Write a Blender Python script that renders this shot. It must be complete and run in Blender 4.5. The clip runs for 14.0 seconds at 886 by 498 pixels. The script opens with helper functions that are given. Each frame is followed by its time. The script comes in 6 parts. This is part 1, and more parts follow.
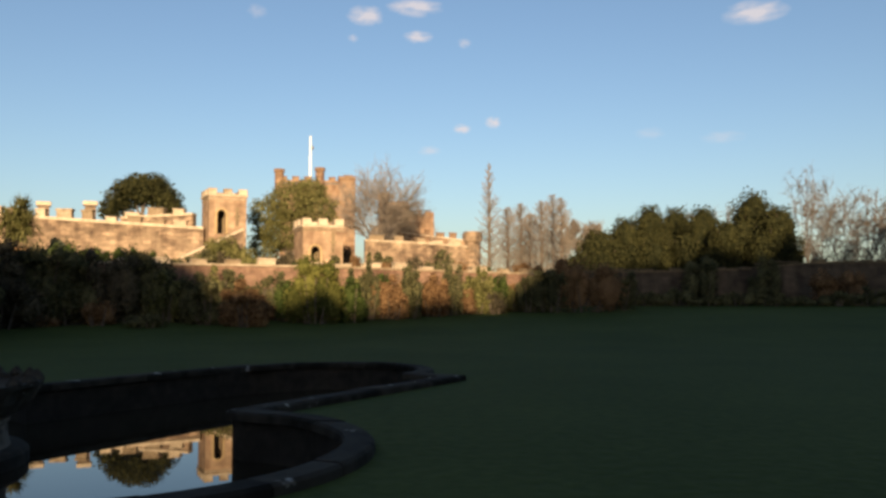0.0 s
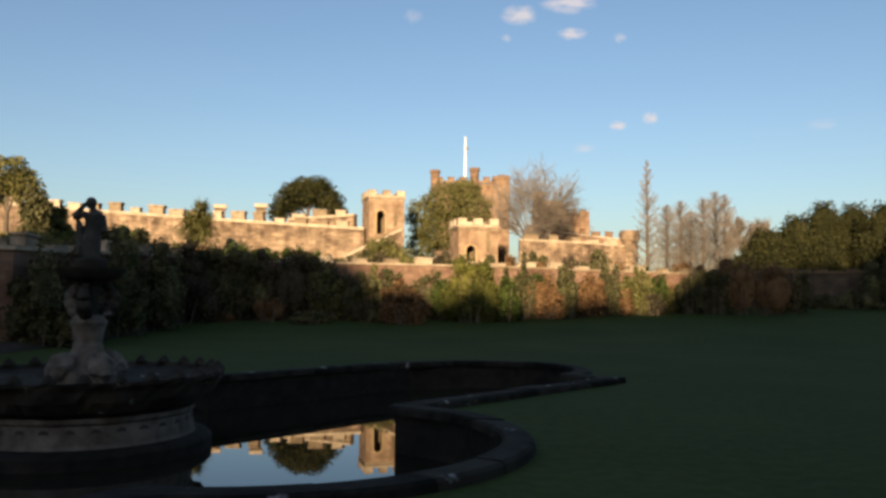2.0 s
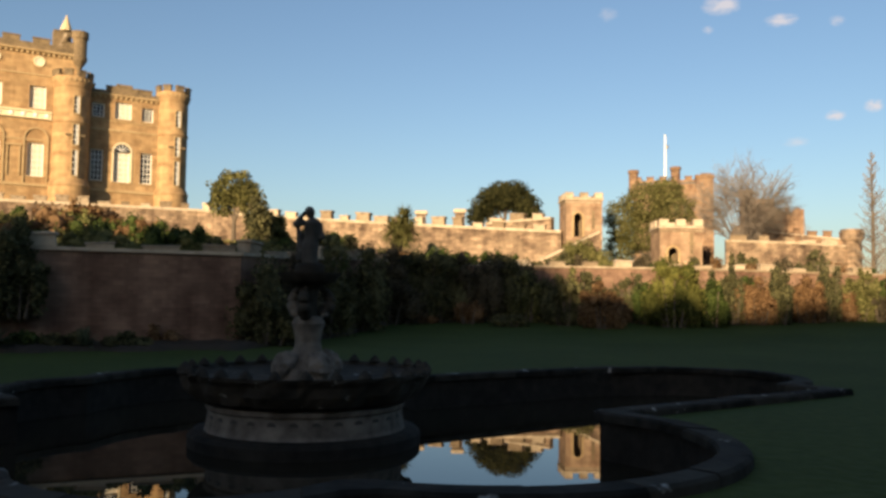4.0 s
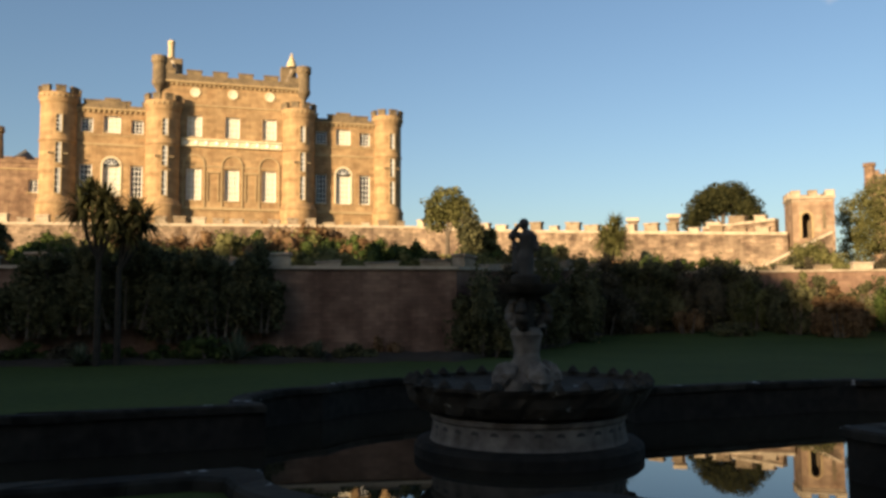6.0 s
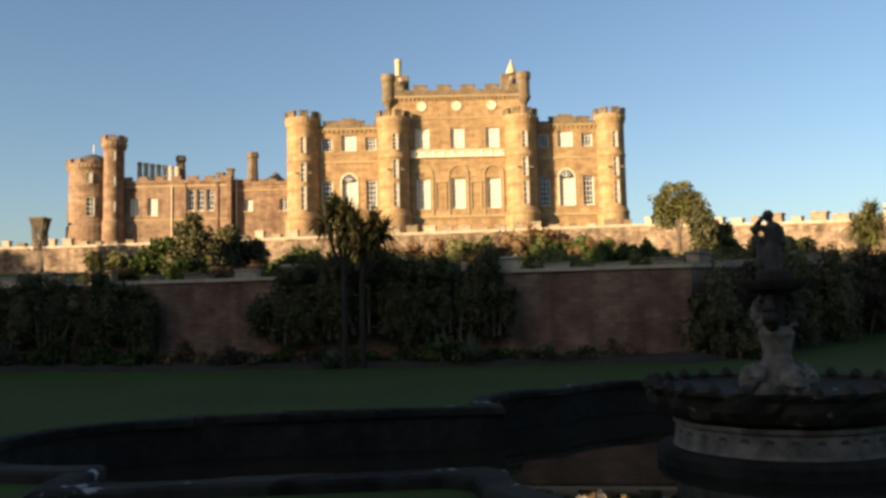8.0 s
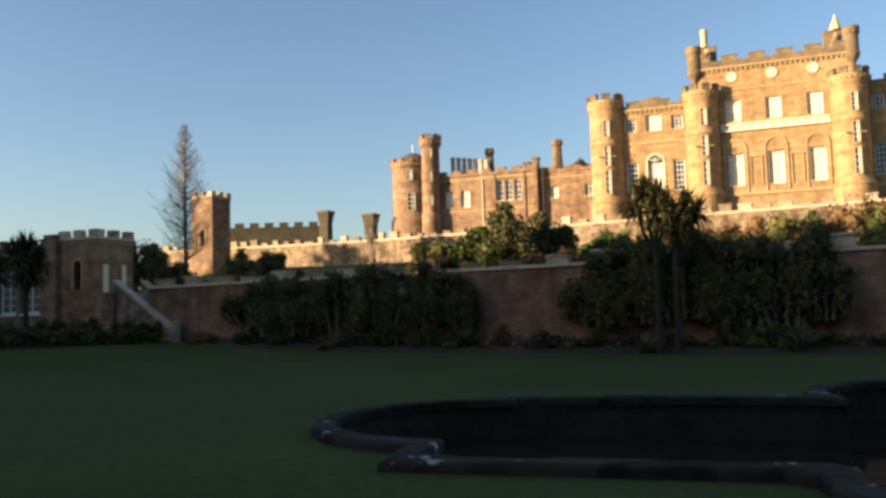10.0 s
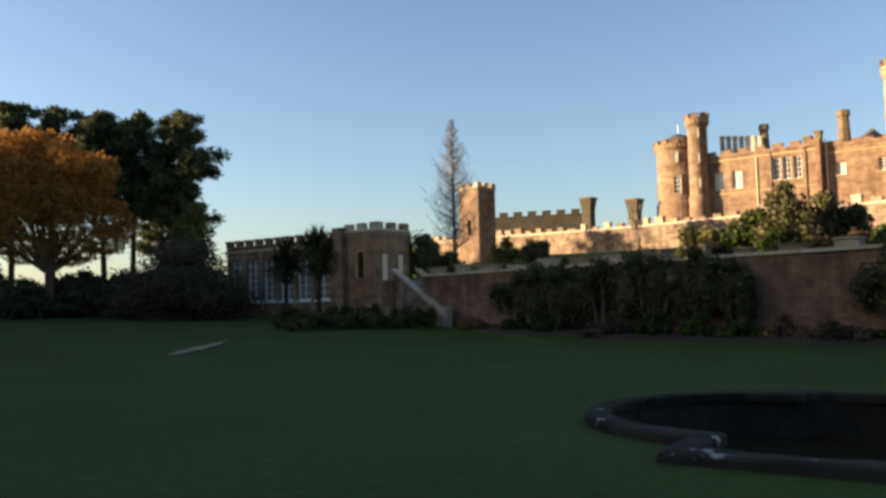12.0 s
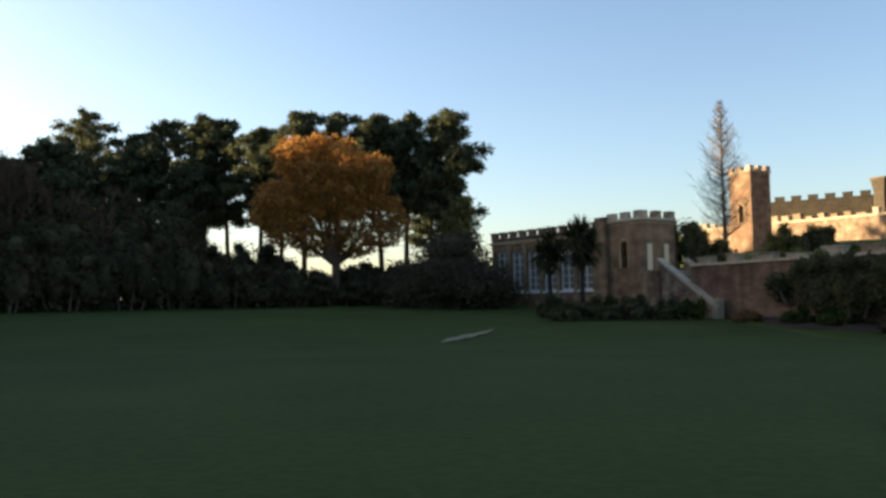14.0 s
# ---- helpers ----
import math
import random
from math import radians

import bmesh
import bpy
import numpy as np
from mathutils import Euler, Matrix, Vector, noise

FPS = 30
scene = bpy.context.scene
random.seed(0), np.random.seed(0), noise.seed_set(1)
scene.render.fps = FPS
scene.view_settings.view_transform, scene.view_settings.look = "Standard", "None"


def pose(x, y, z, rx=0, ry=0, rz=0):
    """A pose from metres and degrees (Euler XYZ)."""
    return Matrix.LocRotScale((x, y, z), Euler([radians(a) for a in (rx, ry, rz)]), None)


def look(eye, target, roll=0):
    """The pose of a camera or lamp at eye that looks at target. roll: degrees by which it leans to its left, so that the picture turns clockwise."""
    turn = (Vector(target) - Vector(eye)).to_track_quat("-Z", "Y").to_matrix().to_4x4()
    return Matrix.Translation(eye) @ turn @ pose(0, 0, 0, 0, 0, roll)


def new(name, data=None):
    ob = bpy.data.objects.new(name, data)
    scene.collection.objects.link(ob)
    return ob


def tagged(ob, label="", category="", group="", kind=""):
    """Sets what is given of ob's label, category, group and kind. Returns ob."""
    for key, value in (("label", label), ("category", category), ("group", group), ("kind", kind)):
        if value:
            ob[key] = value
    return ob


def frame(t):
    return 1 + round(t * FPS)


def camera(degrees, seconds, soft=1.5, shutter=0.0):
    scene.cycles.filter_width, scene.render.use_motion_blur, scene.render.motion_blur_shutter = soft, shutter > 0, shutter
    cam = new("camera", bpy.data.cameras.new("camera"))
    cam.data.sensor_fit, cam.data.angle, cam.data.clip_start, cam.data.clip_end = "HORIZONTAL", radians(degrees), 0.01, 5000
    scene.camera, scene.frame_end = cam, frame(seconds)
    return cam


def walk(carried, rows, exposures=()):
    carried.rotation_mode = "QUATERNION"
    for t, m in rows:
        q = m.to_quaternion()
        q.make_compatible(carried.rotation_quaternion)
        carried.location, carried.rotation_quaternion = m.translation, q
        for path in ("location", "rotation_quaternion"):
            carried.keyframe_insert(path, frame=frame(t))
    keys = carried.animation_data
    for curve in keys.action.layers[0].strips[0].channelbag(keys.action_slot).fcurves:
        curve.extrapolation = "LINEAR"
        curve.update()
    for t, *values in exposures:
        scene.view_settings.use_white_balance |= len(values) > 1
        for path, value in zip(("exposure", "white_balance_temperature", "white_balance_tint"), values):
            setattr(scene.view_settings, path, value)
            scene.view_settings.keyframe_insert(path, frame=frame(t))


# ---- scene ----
# ---- camera ----
cam = camera(56.7, 14.0, 3.0)
PATH = [
    (0.0, pose(0.000, 0.378, 1.7, 93.56, 0.12, -0.00)),
    (0.5, pose(-0.018, 0.378, 1.7, 93.62, 0.47, 2.66)),
    (1.0, pose(-0.037, 0.376, 1.7, 93.62, 0.06, 5.63)),
    (1.5, pose(-0.053, 0.374, 1.7, 93.51, -0.40, 8.06)),
    (2.0, pose(-0.070, 0.372, 1.7, 93.49, -0.47, 10.68)),
    (2.5, pose(-0.093, 0.367, 1.7, 93.56, -0.85, 14.16)),
    (3.0, pose(-0.115, 0.360, 1.7, 93.36, -0.95, 17.70)),
    (5.5, pose(-0.217, 0.310, 1.7, 94.30, 0.01, 34.93)),
    (6.0, pose(-0.238, 0.294, 1.7, 94.28, 0.27, 38.93)),
    (6.5, pose(-0.255, 0.279, 1.7, 94.58, 0.25, 42.39)),
    (7.0, pose(-0.272, 0.262, 1.7, 94.82, 0.36, 46.06)),
    (9.5, pose(-0.356, 0.127, 1.7, 94.21, 2.34, 70.30)),
    (10.0, pose(-0.367, 0.092, 1.7, 94.18, 1.76, 75.86)),
    (10.5, pose(-0.373, 0.061, 1.7, 94.16, 1.18, 80.68)),
    (11.0, pose(-0.377, 0.031, 1.7, 94.12, 1.34, 85.33)),
    (11.5, pose(-0.378, 0.004, 1.7, 93.99, 1.32, 89.32)),
    (12.0, pose(-0.377, -0.027, 1.7, 93.81, 1.54, 94.02)),
    (12.5, pose(-0.374, -0.058, 1.7, 93.77, 1.63, 98.88)),
    (13.0, pose(-0.367, -0.090, 1.7, 93.76, 0.78, 103.72)),
    (13.5, pose(-0.360, -0.115, 1.7, 93.63, 0.86, 107.65)),
    (14.0, pose(-0.350, -0.142, 1.7, 93.56, 1.16, 112.08)),
]
walk(cam, PATH, [(0.0, 1.10, 6680, 14), (3.0, 1.11, 6620, 13), (6.5, 1.17, 6620, 12), (9.5, 1.58, 6580, 13), (12.0, 1.75, 6640, 14), (14.0, 2.10, 6900, 15)])

# ---- world and sun ----
SUN_AZ, SUN_EL = 182.0, 11.0     # degrees anticlockwise from +y, and above the horizon
world = bpy.data.worlds.new("world")
scene.world = world
world.use_nodes = True
wn, wl = world.node_tree.nodes, world.node_tree.links
sky = wn.new("ShaderNodeTexSky")
sky.sky_type, sky.sun_disc = "NISHITA", False
sky.sun_elevation, sky.sun_rotation = radians(SUN_EL), radians(-SUN_AZ)
sky.air_density, sky.dust_density, sky.ozone_density = 1.0, 1.3, 2.3
wn["Background"].inputs["Strength"].default_value = 0.075
wl.new(sky.outputs[0], wn["Background"].inputs["Color"])


def pol(az, d, z=0.0):
    """The place at a bearing (degrees anticlockwise from +y) and a distance from the viewpoint."""
    return Vector((-math.sin(radians(az)) * d, math.cos(radians(az)) * d, z))


sun_data = bpy.data.lights.new("sun", "SUN")
sun_data.energy, sun_data.angle, sun_data.color = 5.0, radians(0.6), (1.0, 0.77, 0.47)
sun = new("sun", sun_data)
sun.matrix_world = look(pol(SUN_AZ, 100, 100 * math.tan(radians(SUN_EL))), (0, 0, 0))


# ---- materials ----
def material(name, dark, light, scale=3.0, rough=0.85, bump=0.3, blotch=0.35, metal=0.0, spec=0.3, rnd=0.0, island=0.0, detail=6, streak=0.0):
    """A surface of two colours, mixed by fine grain and wide stains, with relief."""
    m = bpy.data.materials.new(name)
    m.use_nodes = True
    n, l = m.node_tree.nodes, m.node_tree.links
    b = n["Principled BSDF"]
    b.inputs["Roughness"].default_value, b.inputs["Metallic"].default_value = rough, metal
    b.inputs["Specular IOR Level"].default_value = spec
    co = n.new("ShaderNodeTexCoord")
    fine = n.new("ShaderNodeTexNoise")
    fine.inputs["Scale"].default_value, fine.inputs["Detail"].default_value = scale, detail
    wide = n.new("ShaderNodeTexNoise")
    wide.inputs["Scale"].default_value, wide.inputs["Detail"].default_value = blotch, 4
    l.new(co.outputs["Object"], fine.inputs["Vector"])
    l.new(co.outputs["Object"], wide.inputs["Vector"])
    add = n.new("ShaderNodeMath")
    add.operation = "MULTIPLY_ADD"
    add.inputs[1].default_value = 0.55
    l.new(fine.outputs["Fac"], add.inputs[0])
    half = n.new("ShaderNodeMath")
    half.operation = "MULTIPLY"
    half.inputs[1].default_value = 0.45
    l.new(wide.outputs["Fac"], half.inputs[0])
    l.new(half.outputs[0], add.inputs[2])
    last = add.outputs[0]
    if rnd or island:
        if rnd:
            src = n.new("ShaderNodeObjectInfo").outputs["Random"]
        else:
            src = n.new("ShaderNodeNewGeometry").outputs["Random Per Island"]
        k = n.new("ShaderNodeMath")
        k.operation = "MULTIPLY_ADD"
        k.inputs[1].default_value = rnd or island
        l.new(src, k.inputs[0])
        sh = n.new("ShaderNodeMath")
        sh.operation = "SUBTRACT"
        sh.inputs[1].default_value = (rnd or island) / 2
        l.new(last, sh.inputs[0])
        l.new(sh.outputs[0], k.inputs[2])
        last = k.outputs[0]
    if streak:
        mp = n.new("ShaderNodeMapping")
        mp.inputs["Scale"].default_value = (1.2, 1.2, 0.09)
        l.new(co.outputs["Object"], mp.inputs["Vector"])
        st = n.new("ShaderNodeTexNoise")
        st.inputs["Scale"].default_value = 1.6
        l.new(mp.outputs[0], st.inputs["Vector"])
        k = n.new("ShaderNodeMath")
        k.operation = "MULTIPLY_ADD"
        k.inputs[1].default_value = streak
        l.new(st.outputs["Fac"], k.inputs[0])
        sh = n.new("ShaderNodeMath")
        sh.operation = "SUBTRACT"
        sh.inputs[1].default_value = streak / 2
        l.new(last, sh.inputs[0])
        l.new(sh.outputs[0], k.inputs[2])
        last = k.outputs[0]
    ramp = n.new("ShaderNodeValToRGB")
    ramp.color_ramp.elements[0].position, ramp.color_ramp.elements[1].position = 0.32, 0.68
    ramp.color_ramp.elements[0].color, ramp.color_ramp.elements[1].color = (*dark, 1), (*light, 1)
    l.new(last, ramp.inputs["Fac"])
    l.new(ramp.outputs["Color"], b.inputs["Base Color"])
    if bump:
        bp = n.new("ShaderNodeBump")
        bp.inputs["Strength"].default_value, bp.inputs["Distance"].default_value = bump, 0.05
        l.new(fine.outputs["Fac"], bp.inputs["Height"])
        l.new(bp.outputs["Normal"], b.inputs["Normal"])
    return m


def masonry(name, dark, light, w, h, mortar=0.02, depth=0.35, wobble=0.0, grain=2.5, stain=0.22, spread=0.18, vary=(0.72, 1.12)):
    """Coursed stone or brick on an upright surface, with recessed joints."""
    m = material(name, dark, light, grain, 0.9, 0.0, stain, streak=0.35)
    n, l = m.node_tree.nodes, m.node_tree.links
    co, b = n["Texture Coordinate"], n["Principled BSDF"]
    sep = n.new("ShaderNodeSeparateXYZ")
    l.new(co.outputs["Object"], sep.inputs[0])
    s = n.new("ShaderNodeMath")
    s.operation = "ADD"
    l.new(sep.outputs["X"], s.inputs[0])
    l.new(sep.outputs["Y"], s.inputs[1])
    cb = n.new("ShaderNodeCombineXYZ")
    l.new(s.outputs[0], cb.inputs["X"])
    l.new(sep.outputs["Z"], cb.inputs["Y"])
    br = n.new("ShaderNodeTexBrick")
    br.offset, br.squash = 0.5, 1.0
    br.inputs["Scale"].default_value = 1.0
    br.inputs["Brick Width"].default_value, br.inputs["Row Height"].default_value = w, h
    br.inputs["Mortar Size"].default_value, br.inputs["Mortar Smooth"].default_value = mortar, 0.6
    br.inputs["Color1"].default_value, br.inputs["Color2"].default_value = (vary[0],) * 3 + (1,), (vary[1],) * 3 + (1,)
    br.inputs["Mortar"].default_value = (0.8, 0.8, 0.8, 1)
    if wobble:
        wn_ = n.new("ShaderNodeTexNoise")
        wn_.inputs["Scale"].default_value, wn_.inputs["Detail"].default_value = 1.1, 3
        l.new(co.outputs["Object"], wn_.inputs["Vector"])
        off = n.new("ShaderNodeVectorMath")
        off.operation = "MULTIPLY_ADD"
        off.inputs[1].default_value = (wobble, wobble, 0)
        l.new(wn_.outputs["Color"], off.inputs[0])
        l.new(cb.outputs[0], off.inputs[2])
        l.new(off.outputs[0], br.inputs["Vector"])
    else:
        l.new(cb.outputs[0], br.inputs["Vector"])
    mix = n.new("ShaderNodeMix")
    mix.data_type, mix.blend_type = "RGBA", "MULTIPLY"
    mix.inputs[0].default_value = 0.8
    col = [k for k in n if k.bl_idname == "ShaderNodeValToRGB"][0]
    col.color_ramp.elements[0].position, col.color_ramp.elements[1].position = 0.5 - spread, 0.5 + spread
    l.new(col.outputs["Color"], mix.inputs[6])
    l.new(br.outputs["Color"], mix.inputs[7])
    l.new(mix.outputs[2], b.inputs["Base Color"])
    inv = n.new("ShaderNodeMath")
    inv.operation = "SUBTRACT"
    inv.inputs[0].default_value = 1.0
    l.new(br.outputs["Fac"], inv.inputs[1])
    bp = n.new("ShaderNodeBump")
    bp.inputs["Strength"].default_value, bp.inputs["Distance"].default_value = depth, 0.04
    l.new(inv.outputs[0], bp.inputs["Height"])
    fine = [k for k in n if k.bl_idname == "ShaderNodeTexNoise"][0]
    bp2 = n.new("ShaderNodeBump")
    bp2.inputs["Strength"].default_value, bp2.inputs["Distance"].default_value = 0.5, 0.05
    l.new(fine.outputs["Fac"], bp2.inputs["Height"])
    l.new(bp.outputs["Normal"], bp2.inputs["Normal"])
    l.new(bp2.outputs["Normal"], b.inputs["Normal"])
    return m


def leafy(name, dark, light, through_light=0.25):
    """Leaves: each one its own shade, letting some light through."""
    m = material(name, dark, light, 1.3, 0.8, 0.0, 0.35, spec=0.08, island=0.5)
    n, l = m.node_tree.nodes, m.node_tree.links
    b = n["Principled BSDF"]
    tr = n.new("ShaderNodeBsdfTranslucent")
    ramp = [k for k in n if k.bl_idname == "ShaderNodeValToRGB"][0]
    l.new(ramp.outputs["Color"], tr.inputs["Color"])
    mx = n.new("ShaderNodeMixShader")
    mx.inputs[0].default_value = through_light
    l.new(b.outputs[0], mx.inputs[1])
    l.new(tr.outputs[0], mx.inputs[2])
    l.new(mx.outputs[0], n["Material Output"].inputs["Surface"])
    return m


SAND = masonry("golden sandstone ashlar", (0.245, 0.145, 0.068), (0.425, 0.282, 0.142), 0.9, 0.34, 0.012, 0.25, grain=1.6, stain=0.3, spread=0.16)
SAND_RED = masonry("weathered red sandstone", (0.150, 0.088, 0.054), (0.300, 0.193, 0.118), 0.8, 0.32, 0.015, 0.35, 0.15, 1.6, 0.4, 0.14)
SAND_TRIM = material("dressed sandstone", (0.28, 0.19, 0.095), (0.43, 0.315, 0.17), 4, 0.88, 0.25, 0.5)
SAND_DARK = material("weathered dark sandstone", (0.085, 0.064, 0.04), (0.23, 0.165, 0.094), 3, 0.92, 0.4, 0.6)
RUBBLE = masonry("lichened rubble wall", (0.115, 0.074, 0.048), (0.350, 0.248, 0.162), 0.62, 0.27, 0.035, 0.9, 0.5, 1.3, 0.5, 0.15, (0.5, 1.3))
# darker copy of RUBBLE; the boundary wall's shade is put into its colour
SHADE_RUBBLE = masonry("rubble darkened for shade", (0.05, 0.036, 0.024), (0.135, 0.10, 0.068), 0.6, 0.25, 0.035, 0.8, 0.45, 1.4, 0.5, 0.14)
PALE_RED = masonry("pale pinkish sandstone", (0.20, 0.122, 0.075), (0.40, 0.275, 0.175), 0.7, 0.3, 0.02, 0.5, 0.2, 1.6, 0.5, 0.14)
COPING = material("pale coping stone", (0.20, 0.145, 0.09), (0.48, 0.39, 0.28), 3.0, 0.9, 0.6, 1.1, rnd=0.4)
BRICK = masonry("old red brick", (0.105, 0.056, 0.036), (0.27, 0.165, 0.110), 0.45, 0.15, 0.014, 0.7, 0.05, 1.2, 0.45, 0.15)
PALE_BAND = material("pale moulded band", (0.60, 0.50, 0.32), (0.72, 0.62, 0.42), 5, 0.8, 0.2)
# shade on the piers and the upper wall is put into this colour
PIER = material("sandstone in shade tone", (0.04, 0.034, 0.022), (0.12, 0.095, 0.06), 3, 0.92, 0.4, 0.6)
SLATE = material("grey slate", (0.06, 0.06, 0.065), (0.13, 0.125, 0.12), 5, 0.6, 0.3)
WHITE = material("white paint", (0.70, 0.68, 0.62), (0.82, 0.80, 0.75), 6, 0.5, 0.05)
BLIND = material("pale closed blind", (0.52, 0.47, 0.36), (0.64, 0.59, 0.47), 2, 0.8, 0.1)
# paler pane colour for the orangery windows
PALE_GLASS = material("pale grey glass", (0.12, 0.115, 0.10), (0.24, 0.22, 0.19), 1.5, 0.2, 0.0, spec=0.3)
DARK_GLASS = material("dark window glass", (0.012, 0.013, 0.014), (0.03, 0.03, 0.032), 2, 0.08, 0.0, spec=0.5)
POT = material("buff clay", (0.40, 0.30, 0.17), (0.58, 0.46, 0.28), 6, 0.8, 0.2)
GRASS = material("mown lawn", (0.034, 0.050, 0.013), (0.064, 0.084, 0.023), 5.0, 0.9, 0.8, 0.22, detail=12, spec=0.06)
SOIL = material("dark bed soil", (0.022, 0.016, 0.010), (0.05, 0.037, 0.024), 7, 0.95, 0.9)
# shade in and round the pool is put into both stone colours
STONE = material("wet pool stone, shade tone", (0.012, 0.011, 0.009), (0.036, 0.031, 0.024), 5, 0.85, 0.6, 1.2, spec=0.12)
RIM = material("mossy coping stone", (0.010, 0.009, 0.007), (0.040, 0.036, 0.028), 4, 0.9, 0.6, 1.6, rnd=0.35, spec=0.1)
# basin, stem and dish: weathering, with their shade put into the colour
FOUNT = material("weathered fountain stone, shade tone", (0.016, 0.014, 0.011), (0.072, 0.062, 0.048), 3.5, 0.9, 0.6, 1.3, spec=0.1)
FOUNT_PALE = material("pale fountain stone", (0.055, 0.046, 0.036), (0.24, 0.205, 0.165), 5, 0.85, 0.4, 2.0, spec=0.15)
BRONZE = material("dark statue stone", (0.03, 0.027, 0.022), (0.09, 0.08, 0.065), 5, 0.7, 0.4)
BARK = material("grey bark", (0.06, 0.045, 0.032), (0.16, 0.125, 0.09), 8, 0.95, 0.7)
# low sun on bare crowns is put into this paler bark colour
BARK_LIT = material("sunlit pale twigs", (0.10, 0.082, 0.067), (0.22, 0.182, 0.146), 8, 0.95, 0.5)
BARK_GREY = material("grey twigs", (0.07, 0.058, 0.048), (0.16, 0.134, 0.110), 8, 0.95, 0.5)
PINE_BARK = material("pine bark", (0.05, 0.032, 0.022), (0.14, 0.085, 0.055), 8, 0.95, 0.7)
L_DARK = leafy("dark evergreen leaves", (0.050, 0.050, 0.024), (0.135, 0.126, 0.058), 0.25)
L_GREEN = leafy("green leaves", (0.03, 0.045, 0.012), (0.085, 0.11, 0.03))
L_OLIVE = leafy("olive leaves", (0.085, 0.085, 0.028), (0.21, 0.195, 0.075), 0.35)
L_YELLOW = leafy("yellow-green leaves", (0.06, 0.066, 0.016), (0.155, 0.15, 0.04), 0.3)
L_ORANGE = leafy("copper autumn leaves", (0.24, 0.11, 0.028), (0.50, 0.27, 0.08), 0.45)
L_RUST = leafy("rusty brown leaves", (0.12, 0.068, 0.032), (0.25, 0.15, 0.075), 0.25)
L_PINE = leafy("pine needles", (0.045, 0.056, 0.028), (0.12, 0.13, 0.066), 0.35)
# darker leaf copy; the shade below the pines is put into it
L_WOOD_SHADE = leafy("leaves darkened for wood shade", (0.028, 0.028, 0.015), (0.080, 0.074, 0.040), 0.15)
L_SAGE = leafy("pale olive leaves", (0.12, 0.125, 0.042), (0.27, 0.255, 0.095), 0.35)
L_GREY = leafy("grey-green leaves", (0.07, 0.085, 0.05), (0.16, 0.18, 0.11), 0.2)
L_PALM = leafy("palm blades", (0.028, 0.03, 0.012), (0.09, 0.085, 0.034), 0.2)
PALM_BARK = material("dark palm bark", (0.018, 0.015, 0.011), (0.055, 0.045, 0.032), 8, 0.95, 0.7)

def lichen(m, scale, share, tint):
    """Small pale spots scattered over a stone material."""
    n, l = m.node_tree.nodes, m.node_tree.links
    b, co = n["Principled BSDF"], n["Texture Coordinate"]
    ramp = [k for k in n if k.bl_idname == "ShaderNodeValToRGB"][0]
    spots = n.new("ShaderNodeTexNoise")
    spots.inputs["Scale"].default_value, spots.inputs["Detail"].default_value = scale, 3
    l.new(co.outputs["Object"], spots.inputs["Vector"])
    cut = n.new("ShaderNodeMapRange")
    cut.inputs["From Min"].default_value, cut.inputs["From Max"].default_value = share, share + 0.05
    l.new(spots.outputs["Fac"], cut.inputs["Value"])
    mix = n.new("ShaderNodeMix")
    mix.data_type = "RGBA"
    mix.inputs[7].default_value = (*tint, 1)
    l.new(cut.outputs[0], mix.inputs[0])
    l.new(ramp.outputs["Color"], mix.inputs[6])
    l.new(mix.outputs[2], b.inputs["Base Color"])


lichen(RIM, 2.6, 0.66, (0.30, 0.30, 0.28))
lichen(FOUNT, 4.0, 0.66, (0.22, 0.21, 0.18))
lichen(BRONZE, 6.0, 0.62, (0.12, 0.115, 0.10))

water_mat = bpy.data.materials.new("still dark water")
water_mat.use_nodes = True
_b = water_mat.node_tree.nodes["Principled BSDF"]
_b.inputs["Base Color"].default_value = (0.020, 0.016, 0.010, 1)
_b.inputs["Roughness"].default_value, _b.inputs["IOR"].default_value = 0.015, 1.33
_b.inputs["Specular IOR Level"].default_value = 0.5
_nz = water_mat.node_tree.nodes.new("ShaderNodeTexNoise")
_nz.inputs["Scale"].default_value = 1.2
_bp = water_mat.node_tree.nodes.new("ShaderNodeBump")
_bp.inputs["Strength"].default_value, _bp.inputs["Distance"].default_value = 0.02, 0.02
water_mat.node_tree.links.new(_nz.outputs["Fac"], _bp.inputs["Height"])
water_mat.node_tree.links.new(_bp.outputs["Normal"], _b.inputs["Normal"])


# ---- builders ----
def part(name, bm, mat, parent=None, label="", m=None):
    """Links a bmesh as one mesh object, under its thing where there is one."""
    me = bpy.data.meshes.new(name)
    bm.to_mesh(me)
    bm.free()
    me.materials.append(mat)
    ob = new(name, me)
    if parent:
        ob.parent = parent
    if m is not None:
        ob.matrix_basis = m
    if label:
        ob["label"] = label
    return ob


def soup(name, verts, faces, mat, parent=None, label="", smooth=False):
    """Links lists of corners and faces as one mesh object."""
    me = bpy.data.meshes.new(name)
    me.from_pydata([tuple(v) for v in verts], [], faces)
    me.materials.append(mat)
    if smooth:
        me.polygons.foreach_set("use_smooth", [True] * len(me.polygons))
    ob = new(name, me)
    if parent:
        ob.parent = parent
    if label:
        ob["label"] = label
    return ob


def again(ob, m, parent=None):
    """One more part on the same mesh."""
    o = new(ob.name.split(".")[0], ob.data)
    o.parent = parent or ob.parent
    o.matrix_basis = m
    if "label" in ob:
        o["label"] = ob["label"]
    return o


def empty(name, m, label, category, group="", kind=""):
    ob = new(name)
    ob.empty_display_size = 0.3
    ob.matrix_world = m
    return tagged(ob, label, category, group, kind)


